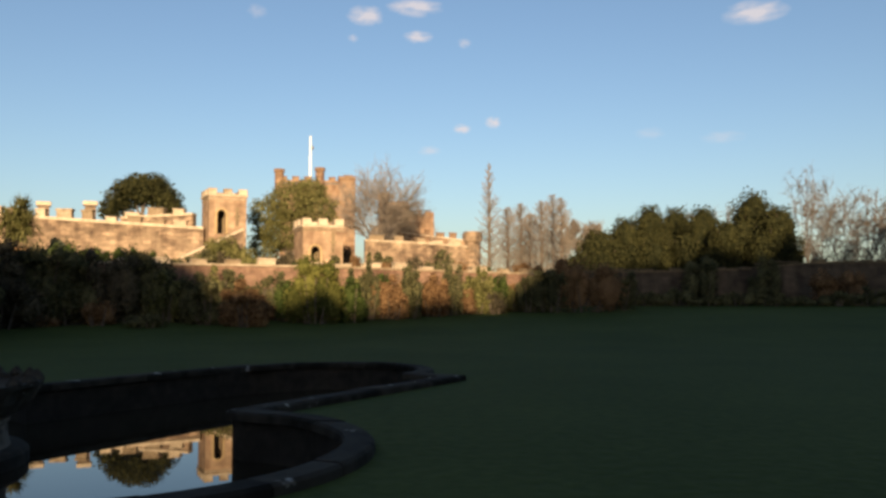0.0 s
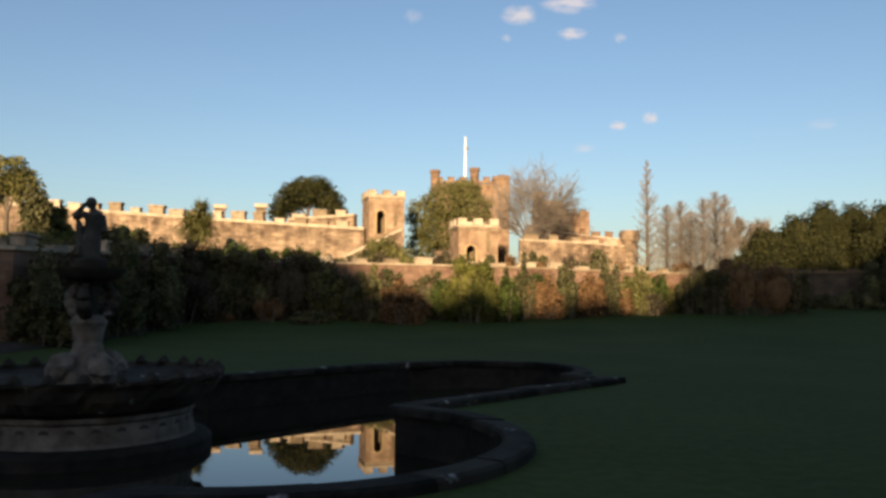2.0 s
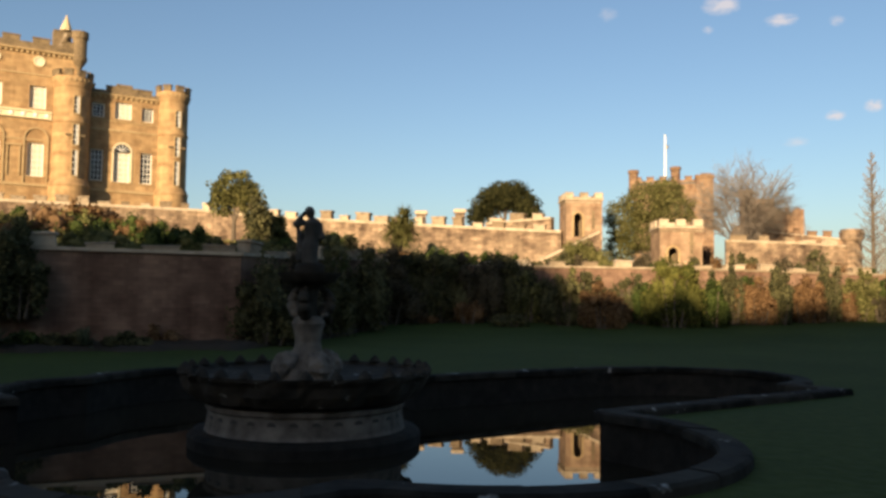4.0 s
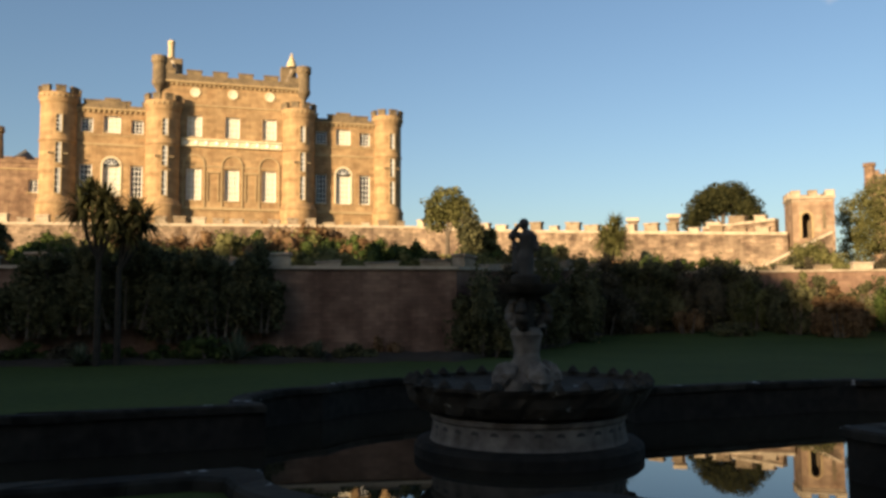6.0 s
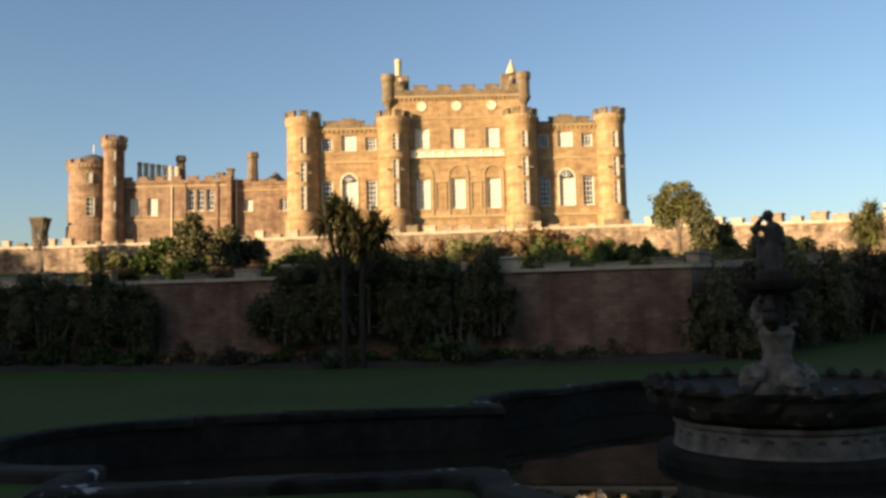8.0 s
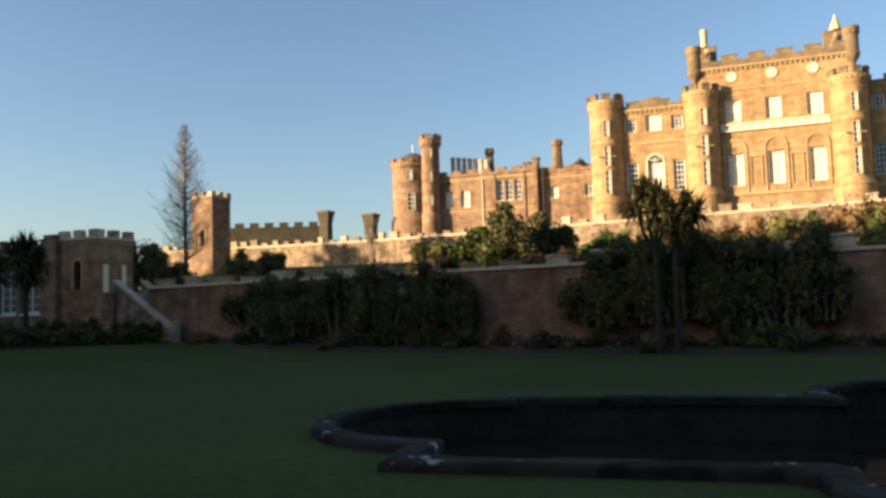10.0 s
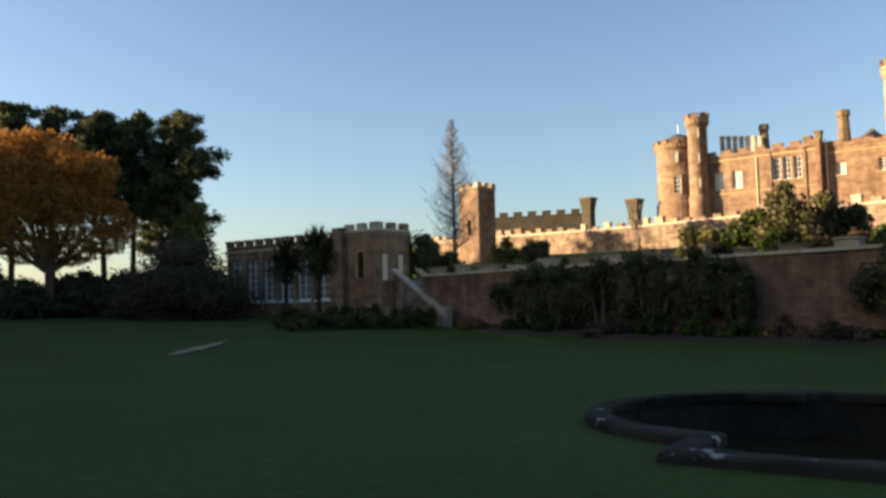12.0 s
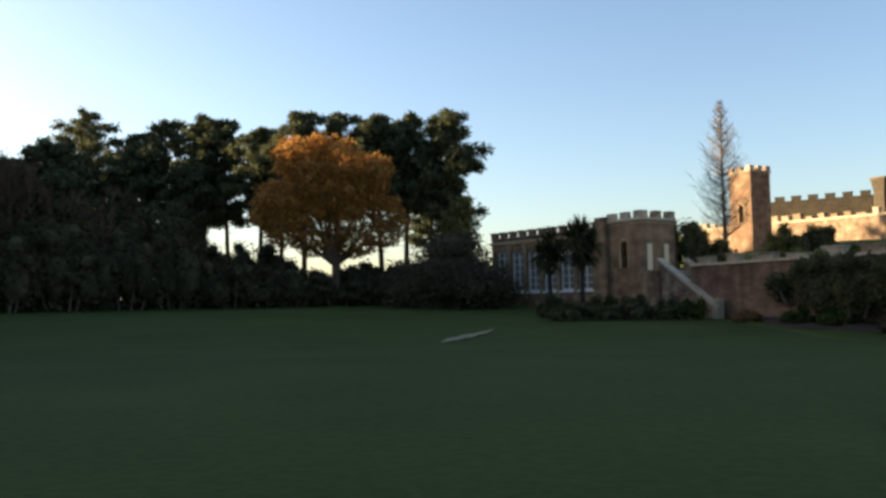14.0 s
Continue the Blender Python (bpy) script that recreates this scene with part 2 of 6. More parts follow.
def box(bm, x0, x1, y0, y1, z0, z1, bevel=0.0):
    """A box in bm, with its edges rounded by bevel."""
    vs = [bm.verts.new((x, y, z)) for z in (z0, z1) for y in (y0, y1) for x in (x0, x1)]
    fs = [bm.faces.new([vs[i] for i in q]) for q in ((0, 2, 3, 1), (4, 5, 7, 6), (0, 1, 5, 4), (2, 6, 7, 3), (0, 4, 6, 2), (1, 3, 7, 5))]
    if bevel:
        es = {e for f in fs for e in f.edges}
        bmesh.ops.bevel(bm, geom=list(es), offset=bevel, segments=1, affect="EDGES")
    return bm


def boxes(*rows, bevel=0.0):
    bm = bmesh.new()
    for r in rows:
        box(bm, *r, bevel=bevel)
    return bm


def pieces(name, rows, mat, parent, bevel=0.0, label=""):
    """One part for each row of a box."""
    for r in rows:
        part(name, boxes(r, bevel=bevel), mat, parent, label)


def lathe(profile, seg=24, cx=0.0, cy=0.0, bm=None, cap=True, wob=0.0):
    """Turns a profile of (radius, z) about an upright axis."""
    bm = bm or bmesh.new()
    rings = []
    for r, z in profile:
        rings.append([bm.verts.new((cx + r * math.cos(2 * math.pi * i / seg), cy + r * math.sin(2 * math.pi * i / seg), z)) for i in range(seg)])
    for a, b in zip(rings, rings[1:]):
        for i in range(seg):
            bm.faces.new((a[i], a[(i + 1) % seg], b[(i + 1) % seg], b[i]))
    if cap:
        bm.faces.new(rings[-1])
        bm.faces.new(rings[0][::-1])
    return bm


def holed(x0, x1, z0, z1, y0, y1, holes):
    """A wall from y0 (front) to y1 (back) with oblong openings (x0, x1, z0, z1) through it."""
    xs = sorted({x0, x1, *[v for h in holes for v in h[:2]]})
    zs = sorted({z0, z1, *[v for h in holes for v in h[2:4]]})
    bm = bmesh.new()
    memo = {}

    def v(i, j, k):
        key = (i, j, k)
        if key not in memo:
            memo[key] = bm.verts.new((xs[i], y1 if k else y0, zs[j]))
        return memo[key]

    def solid(i, j):
        if not (0 <= i < len(xs) - 1 and 0 <= j < len(zs) - 1):
            return False
        cx, cz = (xs[i] + xs[i + 1]) / 2, (zs[j] + zs[j + 1]) / 2
        return not any(h[0] < cx < h[1] and h[2] < cz < h[3] for h in holes)

    for i in range(len(xs) - 1):
        for j in range(len(zs) - 1):
            if not solid(i, j):
                continue
            bm.faces.new((v(i, j, 0), v(i + 1, j, 0), v(i + 1, j + 1, 0), v(i, j + 1, 0)))
            bm.faces.new((v(i, j, 1), v(i, j + 1, 1), v(i + 1, j + 1, 1), v(i + 1, j, 1)))
            if not solid(i - 1, j):
                bm.faces.new((v(i, j, 0), v(i, j + 1, 0), v(i, j + 1, 1), v(i, j, 1)))
            if not solid(i + 1, j):
                bm.faces.new((v(i + 1, j, 0), v(i + 1, j, 1), v(i + 1, j + 1, 1), v(i + 1, j + 1, 0)))
            if not solid(i, j - 1):
                bm.faces.new((v(i, j, 0), v(i, j, 1), v(i + 1, j, 1), v(i + 1, j, 0)))
            if not solid(i, j + 1):
                bm.faces.new((v(i, j + 1, 0), v(i + 1, j + 1, 0), v(i + 1, j + 1, 1), v(i, j + 1, 1)))
    return bm


def frame_of(az, d, z=0.0):
    """A local frame on the plane square to a bearing: x to the right, y away, z up."""
    return Matrix.Translation(pol(az, d, z)) @ pose(0, 0, 0, 0, 0, az)


# ---- ground ----
WALL_AZ = 47.0                     # bearing square to the garden walls
B1, B2 = 30.2, 71.1                # distances of the garden wall and of the terrace wall
U = Vector((math.cos(radians(WALL_AZ)), math.sin(radians(WALL_AZ)), 0))
N = Vector((-math.sin(radians(WALL_AZ)), math.cos(radians(WALL_AZ)), 0))
POOL_O, POOL_W = Vector((-7.67, 11.67, 0)), Vector((0.507, 0.862, 0))
POOL_P = Vector((-0.862, 0.507, 0))
WATER_Z = -0.58


P_LEFT = U * -34.0 + N * B1
W1 = [P_LEFT, pol(38.0, 30.55), pol(27.0, 46.5), pol(10.0, 49.5), pol(-7.0, 58.0)]           # garden wall, left to right
W2 = [U * -78.0 + N * B2, pol(41.0, 71.5), pol(16.2, 60.6)]                # terrace wall
W3 = [pol(-7.0, 58.0), pol(-24.0, 60.0), pol(-45.0, 66.0)]                 # boundary wall


L1 = [pol(125.0, 90.0), pol(110.0, 68.0), pol(97.5, 58.0)] + W1
L2 = [U * -150.0 + N * (B2 + 30)] + W2


def smooth(x):
    x = min(1.0, max(0.0, x))
    return x * x * (3 - 2 * x)


def pool_radius(th, grow=0.0):
    """How far the pool's edge lies from its middle, in a direction from its long axis."""
    c, s = math.cos(th), math.sin(th)
    best = min((9.2 + grow) / max(abs(c), 1e-6), ((2.1 if s > 0 else 3.6) + grow) / max(abs(s), 1e-6))
    for cx, cy, r in ((9.2, -0.4, 2.15), (-9.2, -0.4, 2.15), (0.1, -4.3, 2.85), (-3.1, -4.1, 1.8), (0.4, 3.1, 3.2), (-2.2, 3.0, 1.9)):
        b = c * cx + s * cy
        disc = b * b - (cx * cx + cy * cy) + (r + grow) ** 2
        if disc > 0:
            best = max(best, b + math.sqrt(disc))
    return best


def pool_point(th, grow=0.0, z=0.0):
    r = pool_radius(th, grow)
    return POOL_O + POOL_W * (r * math.cos(th)) + POOL_P * (r * math.sin(th)) + Vector((0, 0, z))


def meets(line, d, o):
    """How far from o, in the direction d, a broken line is met; and the share of the line's length there."""
    for i, (p, q) in enumerate(zip(line, line[1:])):
        e = q - p
        den = d.x * e.y - d.y * e.x
        if abs(den) < 1e-9:
            continue
        w = p - o
        t = (w.x * e.y - w.y * e.x) / den
        s = (w.x * d.y - w.y * d.x) / den
        if t > 0 and -1e-6 <= s <= 1 + 1e-6:
            return t, i + s
    return None, None


def lawn_z(x, y):
    d = math.hypot(x, y)
    az = math.degrees(math.atan2(-x, y)) % 360
    z = 1.4 * smooth((d - 30) / 34)
    if 90 < az < 180:
        z += 0.8 * smooth((az - 95) / 8) * smooth((d - 61) / 8)
    return z


def terrace_top(s):
    """Top of the terrace wall along its line."""
    return 10.3 - 0.6 * smooth(s / 0.4) if s < 1 else 9.7 - 2.15 * (s - 1) ** 0.8


def land(x, y, d=None, o=None):
    """Height of the ground."""
    o = o or POOL_O
    p = Vector((x, y, 0))
    d = (p - o).normalized()
    r = (p - o).length
    t1, s1 = meets(L1, d, o)
    t2, s2 = meets(L2, d, o)
    if t1 is None or r < t1 + 0.2:
        return lawn_z(x, y)
    low = 2.2 + 0.75 * smooth((s1 - 1.0) / 1.6) - 0.9 * smooth((s1 - 5.6) / 1.3)
    if t2 is None:
        return low + 1.2 * smooth((r - t1) / 40)
    top = terrace_top(s2 - 1) if s2 > 1 else 3.5 + 6.8 * smooth(s2)
    foot = max(low, top - 3.4)
    if r < t2 + 0.25:
        return low + (foot - low) * smooth((r - t1 - 2) / max(4.0, t2 - t1 - 3))
    return top - 0.75 - 3.0 * smooth((r - 170) / 300)


def ground():
    """The lawn, the slope behind the garden wall and the terrace: one sheet from the pool's edge out to the horizon."""
    n = 360
    verts, faces = [], []
    m = 0
    reach = [meets(L1, (pool_point(2 * math.pi * i / n, 0.25) - POOL_O).normalized(), POOL_O)[0] for i in range(n)]
    for i in range(n):
        th = 2 * math.pi * i / n
        e = pool_point(th, 0.25)
        d = (e - POOL_O).normalized()
        r0 = (e - POOL_O).length
        t1 = reach[i]
        if t1 is None:   # open side: widen evenly from the walls' ends
            a = next(k for k in range(1, n) if reach[i - k] is not None)
            b = next(k for k in range(1, n) if reach[(i + k) % n] is not None)
            t1 = (reach[i - a] * b + reach[(i + b) % n] * a) / (a + b)
        t2 = meets(L2, d, POOL_O)[0] or max(75.0, t1 + 14)
        rs = [r0 + (t1 + 0.1 - r0) * k / 30 for k in range(31)] + [t1 + 0.3]
        rs += [t1 + 0.3 + (t2 + 0.12 - t1 - 0.3) * k / 10 for k in range(1, 11)] + [t2 + 0.35]
        rs += [t2 + k for k in (3, 8, 16, 30, 60, 110, 200, 400, 1000, 3000)]
        m = len(rs)
        for r in rs:
            p = POOL_O + d * r
            verts.append((p.x, p.y, land(p.x, p.y) if r > r0 + 0.01 else 0.0))
    for i in range(n):
        j = (i + 1) % n
        for k in range(m - 1):
            faces.append((i * m + k, i * m + k + 1, j * m + k + 1, j * m + k))
    ob = soup("ground", verts, faces, GRASS)
    ob.data.update()
    return tagged(ob, "dark mown lawn and grassy slopes in shade", "lawn", kind="structure")


ground()


# ---- the pool ----
def pool():
    n = 150
    top = empty("pool_basin", Matrix.Identity(4), "sunken ornamental stone pool with a lobed outline", "pool", kind="structure")
    v, f = [], []
    for g, z in ((0.28, -0.02), (0.0, -0.02), (0.0, -1.3)):
        v += [pool_point(2 * math.pi * i / n, g, z) for i in range(n)]
    for k in range(2):
        for i in range(n):
            j = (i + 1) % n
            f.append((k * n + i, k * n + j, (k + 1) * n + j, (k + 1) * n + i))
    f.append(tuple(range(2 * n, 3 * n)))
    soup("basin_wall", v, f, STONE, top, "damp pool wall with shade in its colour")
    # coping stones, one by one
    rnd = random.Random(4)
    th, ends = 0.0, [0.0]
    while th < 2 * math.pi - 0.03:
        step = 0.95 / pool_radius(th)
        a, b = pool_point(th), pool_point(th + step)
        step *= 0.95 / max(0.3, (a - b).length)
        th = min(th + step, 2 * math.pi)
        ends.append(th)
    for t0, t1 in zip(ends, ends[1:]):
        if t1 - t0 < 0.008:
            continue
        g = 0.004
        k = 3
        verts, faces = [], []
        lift = rnd.uniform(-0.012, 0.012)
        for i in range(k + 1):
            t = t0 + g / pool_radius(t0) + (t1 - t0 - 2 * g / pool_radius(t0)) * i / k
            for gr, z in ((-0.07, -0.01), (-0.07, 0.09), (-0.04, 0.125), (0.26, 0.125), (0.30, 0.09), (0.31, -0.03)):
                verts.append(pool_point(t, gr, z + lift))
        for i in range(k):
            for c in range(5):
                faces.append((i * 6 + c, i * 6 + c + 1, (i + 1) * 6 + c + 1, (i + 1) * 6 + c))
            faces.append((i * 6 + 5, i * 6, (i + 1) * 6, (i + 1) * 6 + 5))
        faces += [tuple(range(6))[::-1], tuple(k * 6 + c for c in range(6))]
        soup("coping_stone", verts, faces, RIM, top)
    wv = [pool_point(2 * math.pi * i / n, 0.02, WATER_Z) for i in range(n)]
    w = soup("water", wv, [tuple(range(n))], water_mat)
    tagged(w, "still dark water mirroring sky and castle", "water", kind="structure")


pool()


# ---- walls of the garden ----
def wall_run(w, line, mat, zb, zt, thick, cope, course=0.16):
    """Upright wall faces and a string course along a broken line; zt gives the top along it."""
    for i, (p, q) in enumerate(zip(line, line[1:])):
        e = q - p
        n = max(2, int(e.length / 3))
        k = Vector((-e.y, e.x, 0)).normalized()
        for name, off, low, m, up in (("wall_face", (0.0, thick), None, mat, 0.0), ("string_course", (-0.09, thick + 0.05), 0.0, cope, course)):
            v, f = [], []
            for j in range(n + 1):
                c = p + e * (j / n)
                top = zt(i + j / n)
                z0, z1 = (zb, top) if low is None else (top, top + up)
                a, b = c + k * off[0], c + k * off[1]
                v += [(a.x, a.y, z0), (a.x, a.y, z1), (b.x, b.y, z1), (b.x, b.y, z0)]
            for j in range(n):
                for c in range(4):
                    f.append((j * 4 + c, j * 4 + 4 + c, j * 4 + 4 + (c + 1) % 4, j * 4 + (c + 1) % 4))
            f += [(0, 1, 2, 3), tuple(n * 4 + c for c in (3, 2, 1, 0))]
            soup(name, v, f, m, w)


def wall_blocks(w, line, zt, name, wide, gap, high, cap, depth, mat, seed):
    """Merlons or coping blocks along a broken line, each its own part on one mesh."""
    bm = boxes((-wide / 2, wide / 2, -0.03, depth, 0, high), (-wide / 2 - 0.06, wide / 2 + 0.06, -0.09, depth + 0.06, high + 0.002, high + cap), bevel=0.03)
    me = bpy.data.meshes.new(name)
    bm.to_mesh(me)
    bm.free()
    me.materials.append(mat)
    rnd = random.Random(seed)
    for i, (p, q) in enumerate(zip(line, line[1:])):
        e = q - p
        ang = math.degrees(math.atan2(e.y, e.x))
        x = gap / 2 + wide / 2
        while x + wide / 2 < e.length:
            s = x / e.length
            c = p + e * s
            o = new(name, me)
            o.parent = w
            o.matrix_basis = pose(c.x, c.y, zt(i + s) - 0.02, 0, rnd.uniform(-4, 4), ang + rnd.uniform(-3, 3)) @ Matrix.Diagonal((rnd.uniform(0.6, 1.2), 1, rnd.uniform(0.45, 1.35), 1))
            x += wide + gap


def w1_top(s):
    return 3.2 + 0.45 * smooth((s - 1.0) / 0.8) - 0.2 * smooth((s - 3) / 1.0)


wg = empty("wall_garden", Matrix.Identity(4), "shaded old red brick garden wall with stone coping blocks", "wall", kind="structure")
wall_run(wg, W1, BRICK, -0.3, w1_top, 0.5, COPING, 0.12)
wall_blocks(wg, W1, lambda s: w1_top(s) + 0.12, "coping_block", 1.05, 0.9, 0.28, 0.08, 0.5, COPING, 3)

def soil_bed():
    """A low bed of dark earth along the foot of the garden wall, with a soft edge."""
    v, f = [], []
    n = 120
    for i in range(n + 1):
        az = 91.0 - 86.0 * i / n
        w = meets(W1, pol(az, 1), Vector())[0]
        wide = 2.5 + 0.35 * math.sin(i * 0.7) + 0.2 * math.sin(i * 1.9)
        for k, up in ((-0.05, 0.22), (0.4, 0.2), (0.85, 0.13), (1.0, -0.03)):
            p = pol(az, w - wide * k)
            v.append((p.x, p.y, lawn_z(p.x, p.y) + up + 0.03 * math.sin(i * 2.3 + k * 5) * (k < 1)))
    for i in range(n):
        for c in range(3):
            f.append((i * 4 + c, i * 4 + c + 1, i * 4 + 5 + c, i * 4 + 4 + c))
    tagged(soup("flower_bed", v, f, SOIL, None, "", True), "dark earth border along the foot of the wall", "flower bed", kind="structure")


soil_bed()

wt = empty("wall_terrace", Matrix.Identity(4), "sunlit lichened rubble terrace wall with battlements", "wall", kind="structure")
wall_run(wt, W2, RUBBLE, 2.5, lambda s: terrace_top(s) - 0.85, 0.6, COPING, 0.2)
wall_blocks(wt, W2, lambda s: terrace_top(s) - 0.66, "merlon", 0.95, 0.6, 0.42, 0.13, 0.5, COPING, 5)

W6 = [pol(21.4, 65.5), pol(16.9, 63.0)]                                     # upper tier beside the garden tower
wu = empty("wall_tier", Matrix.Identity(4), "short upper tier of sunlit rubble wall with battlements", "wall", kind="structure")
wall_run(wu, W6, RUBBLE, 4.5, lambda s: 7.75 + 0.2 * s, 0.6, COPING, 0.18)
wall_blocks(wu, W6, lambda s: 7.92 + 0.2 * s, "merlon", 1.1, 0.7, 0.4, 0.12, 0.5, COPING, 15)

wb = empty("wall_boundary", Matrix.Identity(4), "old shaded stone boundary wall with a rough coping", "wall", kind="structure")
wall_run(wb, W3, SHADE_RUBBLE, 0.5, lambda s: 3.55 + 0.5 * smooth((s - 0.75) / 0.1), 0.6, SAND_DARK, 0.1)
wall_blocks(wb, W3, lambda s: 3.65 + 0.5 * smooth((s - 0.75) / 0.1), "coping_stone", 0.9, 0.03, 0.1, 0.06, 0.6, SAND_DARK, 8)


# ---- castle ----
CASTLE = frame_of(55.5, 80.0)
AXIS = 2.95                        # middle of the south front
BASE = 9.0


def sash(parent, x, z0, z1, w, y, rows, cols, blind=False, name="window", mat=None):
    """A sash window: white frame and glazing bars, dark panes or a closed blind."""
    win = new(name)
    win.empty_display_size = 0.2
    win.parent = parent
    win.matrix_basis = pose(x, y, z0)
    h = z1 - z0
    bm = boxes((-w / 2, -w / 2 + 0.09, 0, 0.12, 0, h), (w / 2 - 0.09, w / 2, 0, 0.12, 0, h), (-w / 2 + 0.09, w / 2 - 0.09, 0, 0.12, 0, 0.1), (-w / 2 + 0.09, w / 2 - 0.09, 0, 0.12, h - 0.1, h))
    part("window_frame", bm, WHITE, win)
    if blind:
        part("blind", boxes((-w / 2 + 0.09, w / 2 - 0.09, 0.05, 0.09, 0.1, h - 0.1)), BLIND, win, "pale closed blind")
    else:
        part("pane", boxes((-w / 2 + 0.09, w / 2 - 0.09, 0.07, 0.09, 0.1, h - 0.1)), DARK_GLASS, win)
    bm = bmesh.new()
    for i in range(1, cols):
        xx = -w / 2 + w * i / cols
        box(bm, xx - 0.022, xx + 0.022, 0.02, 0.065, 0.1, h - 0.1)
    for j in range(1, rows):
        zz = h * j / rows
        box(bm, -w / 2 + 0.09, w / 2 - 0.09, 0.025, 0.06, zz - 0.022, zz + 0.022)
    part("glazing", bm, WHITE, win)
    part("sill", boxes((-w / 2 - 0.1, w / 2 + 0.1, -0.3, 0.1, -0.13, -0.003), bevel=0.015), SAND_TRIM, win)
    return win


def dentils(parent, x0, x1, y, z, step=0.45, w=0.2, d=0.14, h=0.24):
    """Small corbels under a cornice, one mesh."""
    bm = bmesh.new()
    x = x0
    while x + w <= x1:
        box(bm, x, x + w, y - d, y, z, z + h)
        x += step
    return tagged(part("corbel_table", bm, SAND_TRIM, parent), kind="stuff")


def parapet(parent, x0, x1, y0, y1, z, wide, gap, high, mat, seed=1, base=0.35):
    part("parapet", boxes((x0, x1, y0, y1, z, z + base), bevel=0.02), mat, parent)
    n = max(1, round((x1 - x0 + gap) / (wide + gap)))
    gap = ((x1 - x0) - n * wide) / max(1, n - 1) if n > 1 else 0
    bm = boxes((-wide / 2, wide / 2, y0 + 0.01, y1 - 0.01, 0, high - 0.1), (-wide / 2 - 0.05, wide / 2 + 0.05, y0 - 0.05, y1 + 0.05, high - 0.1, high), bevel=0.02)
    me = bpy.data.meshes.new("merlon")
    bm.to_mesh(me)
    bm.free()
    me.materials.append(mat)
    for i in range(n):
        o = new("merlon", me)
        o.parent = parent
        o.matrix_basis = pose(x0 + wide / 2 + i * (wide + gap), 0, z + base - 0.004)


def crown_round(parent, cx, cy, r, z, n, mat, high=0.55, wide=None):
    """Merlons round a drum, and the corbels below them."""
    wide = wide or 0.62 * 2 * math.pi * r / n
    bm = boxes((-wide / 2, wide / 2, -0.16, 0.16, 0, high - 0.1), (-wide / 2 - 0.03, wide / 2 + 0.03, -0.2, 0.2, high - 0.1, high), bevel=0.02)
    me = bpy.data.meshes.new("merlon")
    bm.to_mesh(me)
    bm.free()
    me.materials.append(mat)
    for i in range(n):
        a = 2 * math.pi * (i + 0.25) / n
        o = new("merlon", me)
        o.parent = parent
        o.matrix_basis = pose(cx + (r - 0.12) * math.cos(a), cy + (r - 0.12) * math.sin(a), z - 0.01, 0, 0, math.degrees(a) + 90)
    bm = bmesh.new()
    k = int(2 * math.pi * r / 0.42)
    for i in range(k):
        a = 2 * math.pi * i / k
        q = boxes((-0.09, 0.09, -0.1, 0.12, -0.32, -0.08))
        q.transform(pose(cx + (r - 0.05) * math.cos(a), cy + (r - 0.05) * math.sin(a), z - 0.12, 0, 0, math.degrees(a) - 90))
        tmp = bpy.data.meshes.new("tmp")
        q.to_mesh(tmp)
        q.free()
        bm.from_mesh(tmp)
        bpy.data.meshes.remove(tmp)
    tagged(part("corbel_table", bm, SAND_TRIM, parent), kind="stuff")


def slit(parent, cx, cy, r, ang, z0, z1, w, cross=False):
    """A narrow window in a drum; cross: with stone arms like an arrow loop."""
    win = new("window")
    win.empty_display_size = 0.2
    win.parent = parent
    a = radians(ang)
    win.matrix_basis = pose(cx + r * math.cos(a), cy + r * math.sin(a), z0, 0, 0, ang + 90)
    h = z1 - z0
    t = 0.1
    part("window_frame", boxes((-w / 2 - t, -w / 2, -0.07, 0.2, -0.1, h + 0.1), (w / 2, w / 2 + t, -0.07, 0.2, -0.1, h + 0.1), (-w / 2, w / 2, -0.07, 0.2, h, h + 0.1), (-w / 2, w / 2, -0.1, 0.2, -0.14, 0)), SAND_TRIM, win)
    part("pane", boxes((-w / 2, w / 2, -0.015, 0.05, 0, h)), DARK_GLASS, win)
    bm = boxes((0.02, 0.075, -0.045, -0.02, 0, h), (w / 2 - 0.07, w / 2, -0.05, -0.018, 0, h))
    for j in range(1, 4):
        box(bm, -w / 2, w / 2, -0.042, -0.02, h * j / 4 - 0.02, h * j / 4 + 0.02)
    part("glazing", bm, WHITE, win)
    if cross:
        pieces("loop_arm", ((-w / 2 - 0.5, -w / 2 - t - 0.01, -0.03, 0.1, h * 0.42, h * 0.52), (w / 2 + t + 0.01, w / 2 + 0.5, -0.03, 0.1, h * 0.42, h * 0.52)), SAND_DARK, win)
        for s in (-1, 1):
            part("loop_eye", lathe([(0.11, 0), (0.11, 0.06), (0.06, 0.09)], 10), SAND_DARK, win, m=pose(s * (w / 2 + 0.55), 0.03, h * 0.47, 90, 0, 0))


